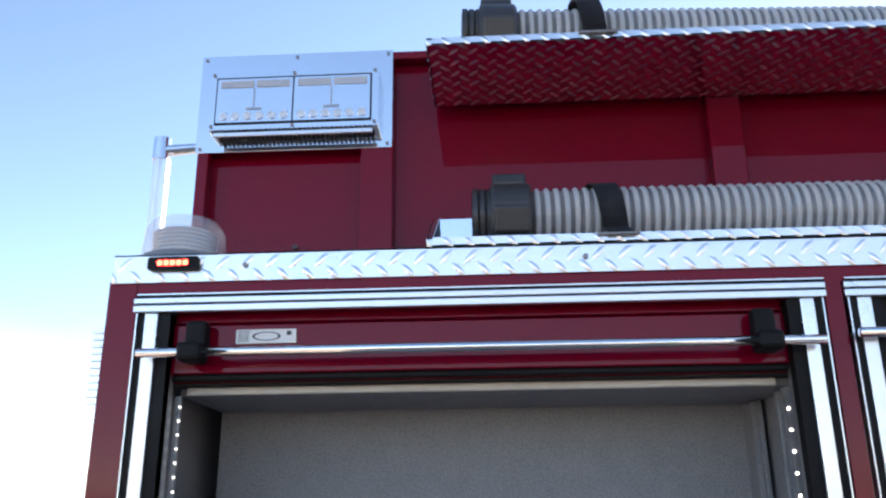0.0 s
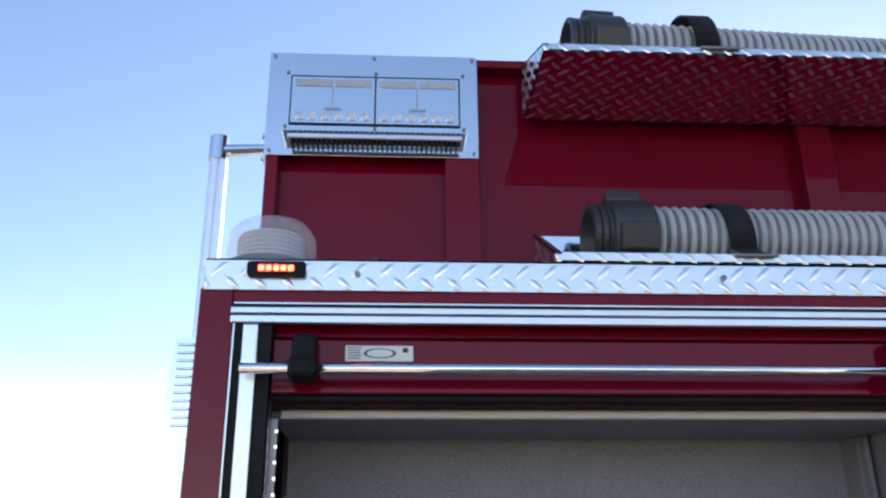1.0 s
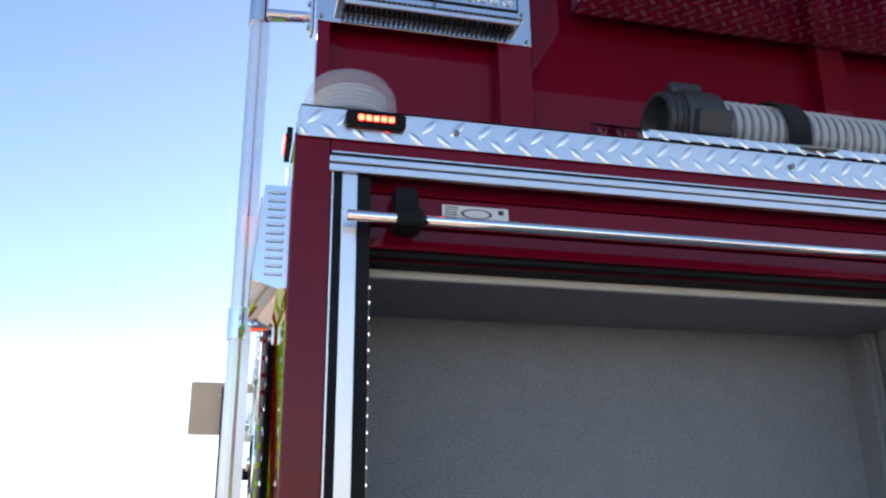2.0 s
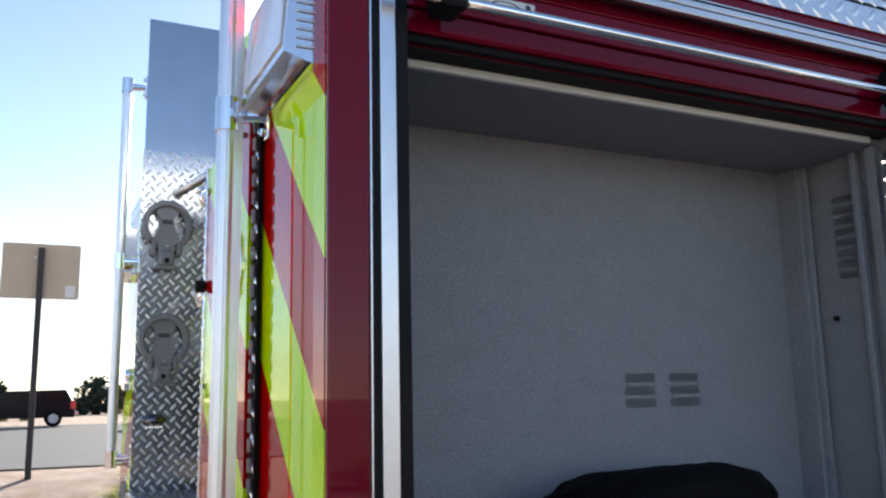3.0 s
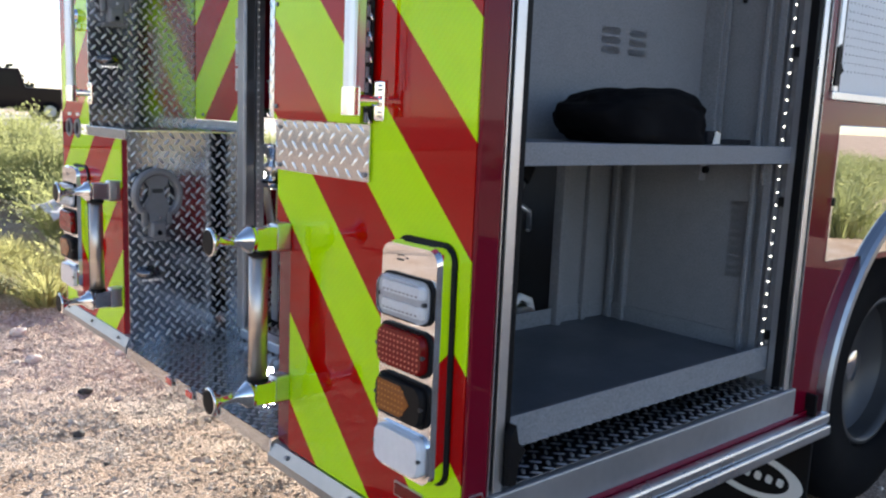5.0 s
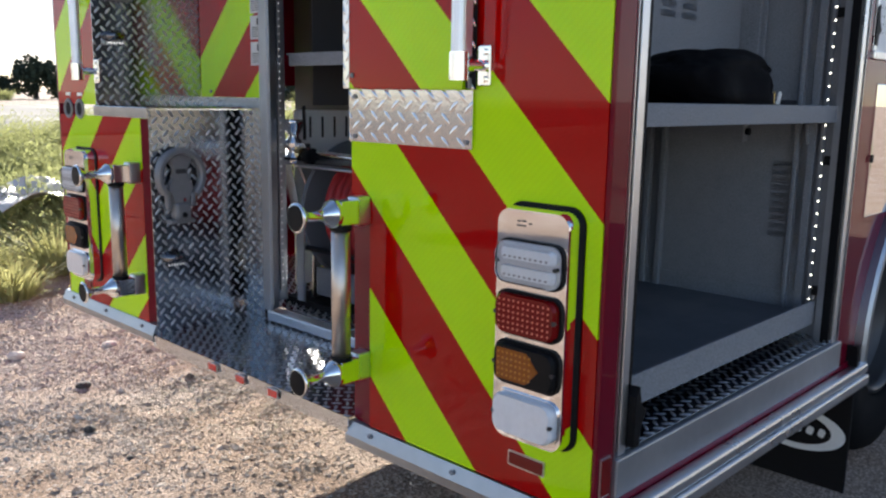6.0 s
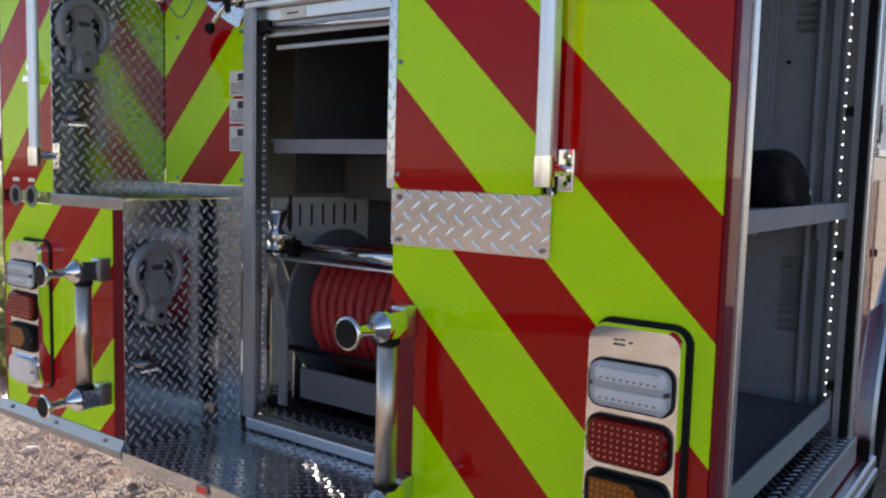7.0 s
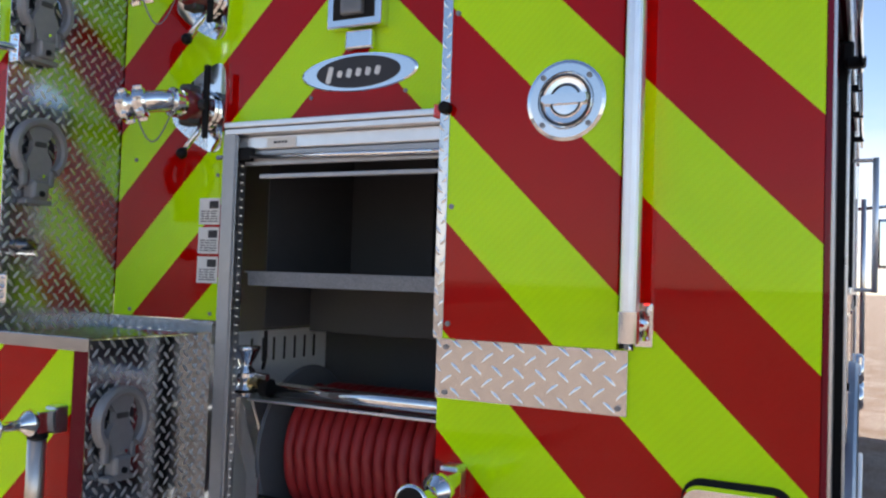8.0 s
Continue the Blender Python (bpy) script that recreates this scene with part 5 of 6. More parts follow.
def discharge(y, z, s):
    """A chrome elbow with a red lever valve on a rounded polished backing plate."""
    ring_pts = [(-0.055, 0.152), (-0.088, 0.128), (-0.088, -0.011), (-0.082, -0.07), (-0.082, -0.123), (-0.05, -0.142), (-0.01, -0.128), (0.065, -0.086), (0.145, -0.024), (0.105, 0.053), (0.02, 0.118)]
    for _ in range(3):
        ring_pts = [(p[0] + (q[0] - p[0]) * w, p[1] + (q[1] - p[1]) * w) for p, q in zip(ring_pts, ring_pts[1:] + ring_pts[:1]) for w in (0.25, 0.75)]
    d = part("discharge_valve", prism(bmesh.new(), [(0.4245, y + a, z + b) for a, b in ring_pts], (-0.004, 0, 0)), CHROME, truck, "chrome hose outlet with a red valve")
    body = part("valve_body", lathe(bmesh.new(), [(0.034, 0), (0.05, 0.006), (0.05, 0.02), (0.038, 0.028), (0.046, 0.045), (0.05, 0.07), (0.046, 0.095), (0.036, 0.105), (0.036, 0.118)], rear_at(0.42, y, z), 28), VALVE_RED, d, "dark red valve body", smooth=True)
    part("bonnet", box(bmesh.new(), (0.335, y - 0.024, z - 0.062), (0.385, y + 0.024, z + 0.066), 0.008), DARK_CAST, body)
    part("flange_ring", R((0.418, y, z), (0.404, y, z), 0.064, 28), CHROME, d)
    pieces("flange_bolt", R((0, 0, 0), (-0.012, 0, 0), 0.008, 6), [(0.405, y + 0.053 * math.cos(radians(60 * k + 20)), z + 0.053 * math.sin(radians(60 * k + 20))) for k in range(6)], SATIN, d)
    pts = [Vector(p) for p in ((0.305, y, z), (0.275, y + 0.008, z - 0.001), (0.245, y + 0.028, z - 0.006), (0.222, y + 0.06, z - 0.014), (0.205, y + 0.10, z - 0.024))]
    part("elbow", tube(bmesh.new(), pts, 0.033, 20), CHROME, d, smooth=True)
    for name, a, b, lugs in (("collar", pts[0], pts[1], 0), ("swivel", pts[2], pts[3], 6), ("coupling_cap", pts[3], pts[4], 6)):
        u = (b - a).normalized()
        m = Matrix.Translation(b if lugs else a) @ u.to_track_quat("Z", "Y").to_matrix().to_4x4()
        bm = lathe(bmesh.new(), [(0.034, -0.018), (0.042, -0.016), (0.044, -0.006), (0.039, -0.003), (0.039, 0.003), (0.045, 0.006), (0.045, 0.018), (0.036, 0.021)], m, 26)
        cap = part(name, bm, CHROME, d)
        for k in range(lugs):
            part("lug", box(bmesh.new(), (0.040, -0.008, -0.010), (0.054, 0.008, 0.016), 0.003, m=m @ Matrix.Rotation(radians(60 * k + 15), 4, "Z")), CHROME, cap)
    part("lever", box(bmesh.new(), (0.352, y - 0.078, z - 0.105), (0.366, y - 0.056, z + 0.125), 0.006), BLACK, d)
    part("lever_pivot", R((0.36, y - 0.07, z), (0.36, y - 0.02, z), 0.018, 16), DARK_CAST, d)
    part("drain_tube", tube(bmesh.new(), [(0.385, y - 0.03, z - 0.05), (0.37, y - 0.028, z - 0.085), (0.365, y + 0.0, z - 0.115), (0.36, y + 0.012, z - 0.135)], 0.009, 10), CHROME, d, smooth=True)
    part("lever_knob", lathe(bmesh.new(), [(0.004, -0.018), (0.015, -0.01), (0.018, 0), (0.015, 0.01), (0.004, 0.018)], Matrix.Translation((0.355, y + 0.02, z - 0.148)), 16), BLACK, d, smooth=True)
    bm = bmesh.new()
    n = 26
    tube(bm, [(0.30 - 0.08 * k / n, y + 0.02 + 0.06 * k / n, z - 0.04 - 0.085 * math.sin(math.pi * k / n)) for k in range(n + 1)], 0.0022, 5)
    part("chain", bm, GREY_CAST, d)


discharge(1.835, 2.01, 1)
discharge(1.835, 2.37, 1)
part("deck_pipe", tube(bmesh.new(), [(0.12, 2.19, 2.40), (0.26, 2.16, 2.50), (0.42, 2.12, 2.62)], 0.016, 12), SATIN, truck, smooth=True)


def spanner(m):
    """A folding spanner wrench in its holder: an open ring round a shaped web, and a hinge block under it."""
    s = thing("spanner_wrench", "grey cast folding spanner wrench in a wall holder", "wrench", "spanner wrenches in the recess")
    part("ring_arm", ring(bmesh.new(), 0.056, 0.075, 0.020, Matrix.Translation((0, -0.012, 0)) @ SIDEWARD, 44, -50, 222), GREY_CAST, s)
    bm = bmesh.new()
    rows = [(-0.085, 0.020), (-0.055, 0.026), (-0.034, 0.036), (-0.022, 0.034), (-0.004, 0.022), (0.020, 0.020), (0.036, 0.032), (0.050, 0.034), (0.060, 0.026)]
    prism(bm, [(w, -0.008, z) for z, w in rows] + [(-w, -0.008, z) for z, w in rows[::-1]], (0, -0.014, 0))
    part("web", bm, GREY_CAST, s)
    part("badge", rounded(bmesh.new(), 0.032, 0.012, 0.002, 0.004, Matrix.Translation((0, -0.022, 0.012)) @ SIDEWARD), DARK_CAST, s)
    bm = box(bmesh.new(), (-0.024, -0.032, -0.118), (0.024, 0.0, -0.072), 0.008)
    box(bm, (-0.046, -0.022, -0.088), (-0.028, -0.008, -0.035), 0.005)
    box(bm, (0.028, -0.022, -0.085), (0.046, -0.008, -0.045), 0.005)
    part("hinge_block", bm, GREY_CAST, s)
    part("holder", box(bmesh.new(), (-0.038, -0.026, -0.128), (0.038, 0.0, -0.116), 0.003), GREY_CAST, s)
    part("button", R((0, -0.036, -0.103), (0, -0.03, -0.103), 0.007, 12), BLACK, s)
    part("pin", R((0, -0.036, -0.062), (0, -0.02, -0.062), 0.004, 10), CHROME, s)
    s.matrix_basis = m @ Matrix.Diagonal((1.22, 1.5, 1.29, 1))
    return s


first = spanner(pose(0.092, 2.199, 2.270))
copy_thing(first, pose(0.094, 2.199, 1.845))
copy_thing(first, pose(0.092, 1.806, 1.078))

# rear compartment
# walls and ceiling take the grey that is darkened for shade
part("back_wall", B((1.10, 0.76, 0.60), (1.11, 2.50, 2.15)), SHADED_GREY, truck)
part("ceiling_panel", B((0.43, 0.76, 1.99), (1.10, 2.2, 2.0)), SHADED_GREY, truck)
part("rear_shelf", box(box(bmesh.new(), (0.475, 0.80, 1.497), (1.10, 1.69, 1.503)), (0.472, 0.80, 1.458), (0.478, 1.672, 1.503), 0.002), GREY, truck, "grey folded-metal shelf")
part("divider", B((0.60, 1.70, 1.32), (1.10, 1.706, 1.99)), SHADED_GREY, truck)
part("upright_channel", B((1.04, 1.32, 1.50), (1.10, 1.345, 1.99), 0.003), SHADED_GREY, truck)
part("upright_channel", B((1.06, 1.10, 0.60), (1.10, 1.13, 1.46), 0.003), SHADED_GREY, truck)
part("drop_panel", B((0.85, 0.80, 1.30), (0.856, 1.70, 1.458)), SHADED_GREY, truck)
diamond_plate("reel_floor", truck, (0.43, 0.76, 0.578), (1, 0, 0), (0, 1, 0), 0.67, 1.74, metal=DP_WORN_SHADED, rise=0.0024, lug=LUG)
part("slotted_panel", B((0.585, 1.80, 0.62), (1.10, 1.806, 1.30)), PEG, truck, "pale slotted panel")
pieces("slot", B((-0.004, -0.0015, -0.04), (0.004, 0.0015, 0.04)), [(0.66 + 0.06 * k, 1.7985, 1.235) for k in range(7)], HOLE, truck)
# added unseen board that limits the sunlight from the left opening
part("sun_baffle", B((0.44, 1.86, 1.115), (1.10, 2.50, 1.125)), GREY, truck)
led_strip(0.436, 1.688, 0.64, 1.90, 48, (0.2, -1, 0), DIM_LED)

reel = thing("hose_reel", "hose reel wound with red rubber hose in a steel frame", "hose reel")
RX, RZ = 0.74, 0.93
ALONG = Matrix.Translation((RX, 0, RZ)) @ frame_of((0, 0, 1), (1, 0, 0), (0, 1, 0))
part("hub", R((RX, 0.84, RZ), (RX, 1.62, RZ), 0.09, 28), SATIN_SHADED, reel)
for y in (0.86, 1.615):
    part("flange", lathe(bmesh.new(), [(0.03, -0.006), (0.255, -0.006), (0.265, 0.0), (0.255, 0.006), (0.03, 0.006)], ALONG @ Matrix.Translation((0, 0, y)), 56), STEEL_GREY, reel, "grey steel reel flange")
turns = 16
part("hose_coil", tube(bmesh.new(), [ALONG @ Vector((0.195 * math.cos(2 * math.pi * k / 44), 0.195 * math.sin(2 * math.pi * k / 44), 0.90 + 0.0405 * k / 44)) for k in range(44 * turns)], 0.020, 10), RED_HOSE, reel, "red rubber hose", smooth=True)
part("inner_coil", R((RX, 0.88, RZ), (RX, 1.535, RZ), 0.19, 40), RED_HOSE, reel, smooth=True)
for y, w in ((1.655, 0.01), (0.825, 0.01)):
    bm = prism(bmesh.new(), [(0.50, y, 1.105), (0.56, y, 1.105), (0.60, y, 0.98), (0.60, y, 0.60), (0.56, y, 0.60), (0.565, y, 0.96)], (0, w, 0))
    prism(bm, [(0.56, y, 0.60), (0.92, y, 0.60), (RX + 0.03, y, RZ), (RX - 0.03, y, RZ)], (0, w, 0))
    part("side_frame", bm, SATIN, reel)
part("front_bracket", prism(bmesh.new(), [(0.485, y, z) for y, z in ((1.745, 1.110), (1.690, 1.110), (1.632, 0.95), (1.612, 0.89), (1.612, 0.60), (1.655, 0.60), (1.655, 0.87), (1.686, 0.95))], (0.006, 0, 0)), SATIN, reel, "folded aluminium bracket")
part("roller_shelf", B((0.49, 0.80, 1.098), (0.56, 1.67, 1.106), 0.002), SATIN, reel)
part("roller", R((0.52, 0.82, 1.138), (0.52, 1.60, 1.138), 0.022, 24), CHROME, reel, "chrome hose roller", smooth=True)
part("roller_end", R((0.52, 1.60, 1.138), (0.52, 1.63, 1.138), 0.03, 18), BLACK, reel)
part("base_beam", B((0.515, 0.82, 0.63), (0.53, 1.58, 0.735), 0.004), STEEL_GREY, reel)
plate = part("rating_plate", B((0.512, 1.02, 0.665), (0.515, 1.16, 0.705)), WHITE, reel)
part("drive_shaft", R((0.51, 0.85, 0.80), (0.51, 1.66, 0.80), 0.010, 12), BLACK, reel, smooth=True)
part("axle", R((RX, 0.81, RZ), (RX, 1.64, RZ), 0.025, 16), GREY_CAST, reel)
tap = thing("hose_nozzle", "chrome hose nozzle clipped beside the reel roller", "nozzle")
part("body", lathe(bmesh.new(), [(0.030, 0), (0.034, 0.008), (0.034, 0.028), (0.022, 0.036), (0.022, 0.052), (0.031, 0.06), (0.031, 0.085), (0.020, 0.094), (0.020, 0.105), (0.028, 0.118), (0.042, 0.146), (0.045, 0.15), (0.045, 0.160), (0.036, 0.162)], Matrix.Translation((0.50, 1.688, 1.107)), 28), CHROME, tap, smooth=True)
part("bale", tube(bmesh.new(), [(0.50, 1.62, 1.20), (0.485, 1.60, 1.24), (0.48, 1.598, 1.32)], 0.006, 8), BLACK, tap)
part("grip", R((0.50, 1.628, 1.155), (0.50, 1.662, 1.155), 0.018, 16), BRASS, tap)
part("valve_stem", R((0.50, 1.60, 1.175), (0.50, 1.66, 1.175), 0.011, 14), CHROME, tap)
part("ring", ring(bmesh.new(), 0.031, 0.041, 0.014, Matrix.Translation((0.50, 1.688, 1.172)), 24), CHROME, tap)
part("ring", ring(bmesh.new(), 0.033, 0.040, 0.010, Matrix.Translation((0.50, 1.688, 1.122)), 24), BLACK, tap)

# gear at the back of the lower right compartment
nozzle = thing("fog_nozzle", "chrome and black fog nozzle hanging in the lower compartment", "nozzle")
nd = Vector((-0.50, 0.0, -0.86)).normalized()
n0 = Vector((0.945, 0.775, 1.285))
q = nd.to_track_quat("Z", "Y").to_matrix().to_4x4()
part("bumper", lathe(bmesh.new(), [(0.030, 0), (0.036, 0.01), (0.036, 0.09), (0.026, 0.10)], Matrix.Translation(n0) @ q, 22), BLACK, nozzle)
part("barrel", lathe(bmesh.new(), [(0.024, 0.09), (0.030, 0.10), (0.030, 0.13), (0.024, 0.14), (0.024, 0.21), (0.032, 0.22), (0.034, 0.26), (0.026, 0.27)], Matrix.Translation(n0) @ q, 24), CHROME, nozzle, smooth=True)
part("coupling", lathe(bmesh.new(), [(0.036, 0.27), (0.044, 0.28), (0.044, 0.33), (0.036, 0.34)], Matrix.Translation(n0) @ q, 24), SATIN, nozzle)
part("handle", tube(bmesh.new(), [n0 + nd * 0.16 + Vector((-0.03, -0.03, 0)), n0 + nd * 0.22 + Vector((0.06, -0.06, 0.01)), n0 + nd * 0.26 + Vector((0.09, -0.05, -0.02))], 0.009, 8), SATIN, nozzle, smooth=True)
valve = thing("ball_valve", "pale coupling with a curved handle on the compartment floor", "valve")
part("body", lathe(bmesh.new(), [(0.075, 0), (0.085, 0.02), (0.085, 0.06), (0.065, 0.10), (0.045, 0.13), (0.03, 0.135)], Matrix.Translation((0.93, 0.775, 0.646)), 28), SATIN, valve, smooth=True)
part("handle", tube(bmesh.new(), [(0.84, 0.76, 0.72), (0.87, 0.745, 0.79), (0.90, 0.74, 0.82), (0.95, 0.745, 0.80), (0.985, 0.76, 0.74)], 0.012, 10), WHITE, valve, smooth=True)
part("label", B((0.90, 0.687, 0.675), (0.96, 0.690, 0.695)), REFLECT_RED, valve)
frame_box = thing("tool_mount", "grey metal tool mount on the compartment wall", "bracket")
part("arm", box(bmesh.new(), (0.77, 0.765, 0.86), (0.88, 0.80, 0.93), 0.012), SATIN, frame_box)
part("arm", box(bmesh.new(), (0.77, 0.765, 0.645), (0.80, 0.80, 0.86), 0.006), SATIN, frame_box)

# ---- body ahead: second bay, fender, wheel ----
WX, WZ, WR = 2.18, 0.53, 0.66
bm = bmesh.new()
arc = [(WX + WR * math.cos(radians(a)), WZ + WR * math.sin(radians(a))) for a in range(180, -1, -6)]
prism(bm, [(x, 0.002, z) for x, z in ((1.44, 0.50), (WX - WR, 0.50))] + [(WX - WR + 0.0001, 0.002, WZ)] + [(x, 0.002, z) for x, z in arc if z < 0.99 and x < WX and x > WX - WR + 0.001] + [(1.70, 0.002, 0.992), (1.44, 0.002, 0.992)], (0, 0.01, 0))
part("fender_panel", bm, RED, truck)
bm = bmesh.new()
ring(bm, WR - 0.012, WR + 0.03, 0.045, Matrix.Translation((WX, 0.012, WZ)) @ SIDEWARD, 72, 0, 180)
# darker metal in place of the shadowed ground that the trim reflects
part("fender_flare", bm, TRIM, truck, "polished wheel arch trim")
part("wheel_well", ring(bmesh.new(), WR - 0.02, WR - 0.012, 0.6, Matrix.Translation((WX, 0.62, WZ)) @ SIDEWARD, 48, 0, 180), BLACK, truck)
wheel = part("wheel", lathe(bmesh.new(), [(0.30, 0.0), (0.44, 0.0), (0.50, 0.02), (0.52, 0.05), (0.52, 0.24), (0.50, 0.27), (0.44, 0.29), (0.30, 0.285), (0.29, 0.14), (0.30, 0.0)], Matrix.Translation((WX, 0.37, 0.515)) @ SIDEWARD, 64, False), TYRE, truck, "dark truck tyre on a polished rim", smooth=True)
# dark metal carries the shade inside the dish
part("rim", lathe(bmesh.new(), [(0.30, 0.20), (0.285, 0.278), (0.268, 0.282), (0.258, 0.25), (0.246, 0.0), (0.17, -0.05), (0.002, -0.05)], Matrix.Translation((WX, 0.38, 0.515)) @ SIDEWARD, 56), DARK_CAST, wheel, "deep-dished rim, darkened for its shade", smooth=True)
part("hub_cover", lathe(bmesh.new(), [(0.168, 0.07), (0.170, 0.15), (0.160, 0.20), (0.135, 0.215), (0.105, 0.225), (0.092, 0.262), (0.060, 0.285), (0.002, 0.29)], Matrix.Translation((WX, 0.465, 0.515)) @ SIDEWARD, 48), CHROME, wheel, "chrome hub cover", smooth=True)
bm = bmesh.new()
for k in range(10):
    a = radians(36 * k)
    c = Vector((WX + 0.132 * math.cos(a), 0.26, 0.515 + 0.132 * math.sin(a)))
    rod(bm, c, c + Vector((0, -0.045, 0)), 0.017, 8)
part("lug_nut", bm, CHROME, wheel)
other = copy_thing(wheel, pose(0, 2.2, 0))
other.parent = truck
flap = part("mud_flap", B((1.42, -0.035, 0.10), (1.432, 0.66, 0.60), 0.003), BLACK, truck, "black mud flap with a pale oval mark")
part("oval_mark", ring(bmesh.new(), 0.74, 1.0, 0.002, rear_at(1.42, 0.145, 0.285) @ Matrix.Diagonal((0.17, 0.075, 1, 1)), 44), WHITE, flap)
bm = bmesh.new()
for k in range(6):
    rounded(bm, 0.022, 0.046 if k == 0 else 0.028, 0.003, 0.008, rear_at(1.42, 0.145 + 0.095 - 0.038 * k, 0.285) @ Matrix.Rotation(radians(-14), 4, "Z"))
part("stroke", bm, WHITE, flap)
part("chassis", B((0.5, 0.75, 0.42), (8.0, 1.75, 0.60)), BLACK, truck)
part("axle_beam", R((WX, 0.3, 0.515), (WX, 2.2, 0.515), 0.09, 14), BLACK, truck)
part("inset_hinge", B((1.436, -0.01, 1.18), (1.452, -0.004, 1.205), 0.002), BLACK, truck)
part("corner_catch", prism(bmesh.new(), [(1.375, -0.004, 1.53), (1.375, -0.004, 1.64), (1.392, -0.004, 1.65), (1.40, -0.004, 1.60), (1.42, -0.004, 1.575), (1.40, -0.004, 1.56), (1.395, -0.004, 1.53)], (0, 0.03, 0)), BLACK, truck)
part("corner_catch", prism(bmesh.new(), [(0.105, -0.02, 0.65), (0.105, -0.02, 0.76), (0.118, -0.02, 0.78), (0.128, -0.02, 0.74), (0.15, -0.02, 0.72), (0.13, -0.02, 0.69), (0.125, -0.02, 0.65)], (0, 0.03, 0)), BLACK, truck)
bm = bmesh.new()
for i in range(36):
    for j in range(19):
        bmesh.ops.create_circle(bm, cap_ends=True, segments=6, radius=0.0032, matrix=Matrix.Translation((1.43 + i * 0.0254, 0.0592, 1.585 + j * 0.0254)) @ Matrix.Rotation(radians(90), 4, "X"))
stuff(part("peg_hole", bm, INK, truck))
part("pegboard_rail", B((1.40, 0.05, 2.09), (2.9, 0.06, 2.115)), PEG, truck)
# black block in place of the shade at the top of the bay
part("bay_top_shade", B((1.36, 0.02, 2.14), (2.93, 0.6, 2.30)), HOLE, truck)
part("lift_bar", R((1.36, -0.028, 2.206), (2.92, -0.028, 2.206), 0.0085, 16), CHROME, truck, smooth=True)
pull = part("board_pull", R((2.30, -0.085, 1.50), (2.30, -0.085, 2.06), 0.012, 18), RAIL, truck, "upright satin pull bar", smooth=True)
for z in (1.51, 2.05):
    part("pull_foot", R((2.30, -0.085, z), (2.30, 0.002, z), 0.008, 12), SATIN, pull)
pieces("bar_clip", box(bmesh.new(), (-0.016, -0.010, -0.011), (0.016, 0.03, 0.011), 0.004), [(x, -0.026, 2.206) for x in (1.62, 2.1, 2.7)], BLACK, truck)
part("rub_rail", B((2.9, -0.05, 0.47), (4.2, -0.005, 0.52), 0.008), SATIN, truck)
part("side_panel", B((2.93, 0.0, 0.52), (4.2, 0.012, 2.306)), RED, truck)
door_frame(2.97, 4.15, 0.635, 2.304)
part("shutter", B((3.0, 0.01, 0.66), (4.12, 0.02, 2.27)), SATIN, truck)
part("lift_bar", R((2.98, -0.03, 1.10), (4.14, -0.03, 1.10), 0.0085, 16), CHROME, truck, smooth=True)

# forward body and cab
part("pump_panel", B((4.2, 0.06, 0.5), (5.3, 2.48, 2.5)), POLISH, truck)
bm = bmesh.new()
for k in range(4):
    lathe(bm, [(0.07, 0), (0.08, 0.03), (0.08, 0.09), (0.06, 0.11)], side_at(4.4 + 0.25 * k, 0.06, 1.0 - 0.2 * (k % 2)), 20)
part("pump_outlet", bm, CHROME, truck, smooth=True)
bm = box(bmesh.new(), (5.3, 0.04, 0.55), (9.1, 2.50, 2.9), 0.08)
part("cab", bm, RED, truck, "red crew cab")
for x0, x1 in ((5.5, 6.5), (6.75, 7.9)):
    d = part("cab_window", B((x0, 0.03, 1.75), (x1, 0.045, 2.55), 0.006), BLACK, truck)
    part("door_handle", box(bmesh.new(), (x0 + 0.05, 0.005, 1.42), (x0 + 0.22, 0.04, 1.47), 0.008), CHROME, truck)
    part("cab_rail", R((x0 - 0.08, -0.03, 1.0), (x0 - 0.08, -0.03, 2.2), 0.017, 16), SATIN, truck, smooth=True)
bm = box(bmesh.new(), (7.9, -0.42, 1.75), (7.98, -0.14, 2.25), 0.03)
part("wing_mirror", bm, CHROME, truck)
part("mirror_arm", tube(bmesh.new(), [(7.95, 0.05, 2.35), (7.95, -0.25, 2.38), (7.95, -0.28, 2.22)], 0.018, 10), CHROME, truck, smooth=True)
front = copy_thing(wheel, pose(4.9, 0, 0))
front.parent = truck
front = copy_thing(wheel, pose(4.9, 2.2, 0))
front.parent = truck

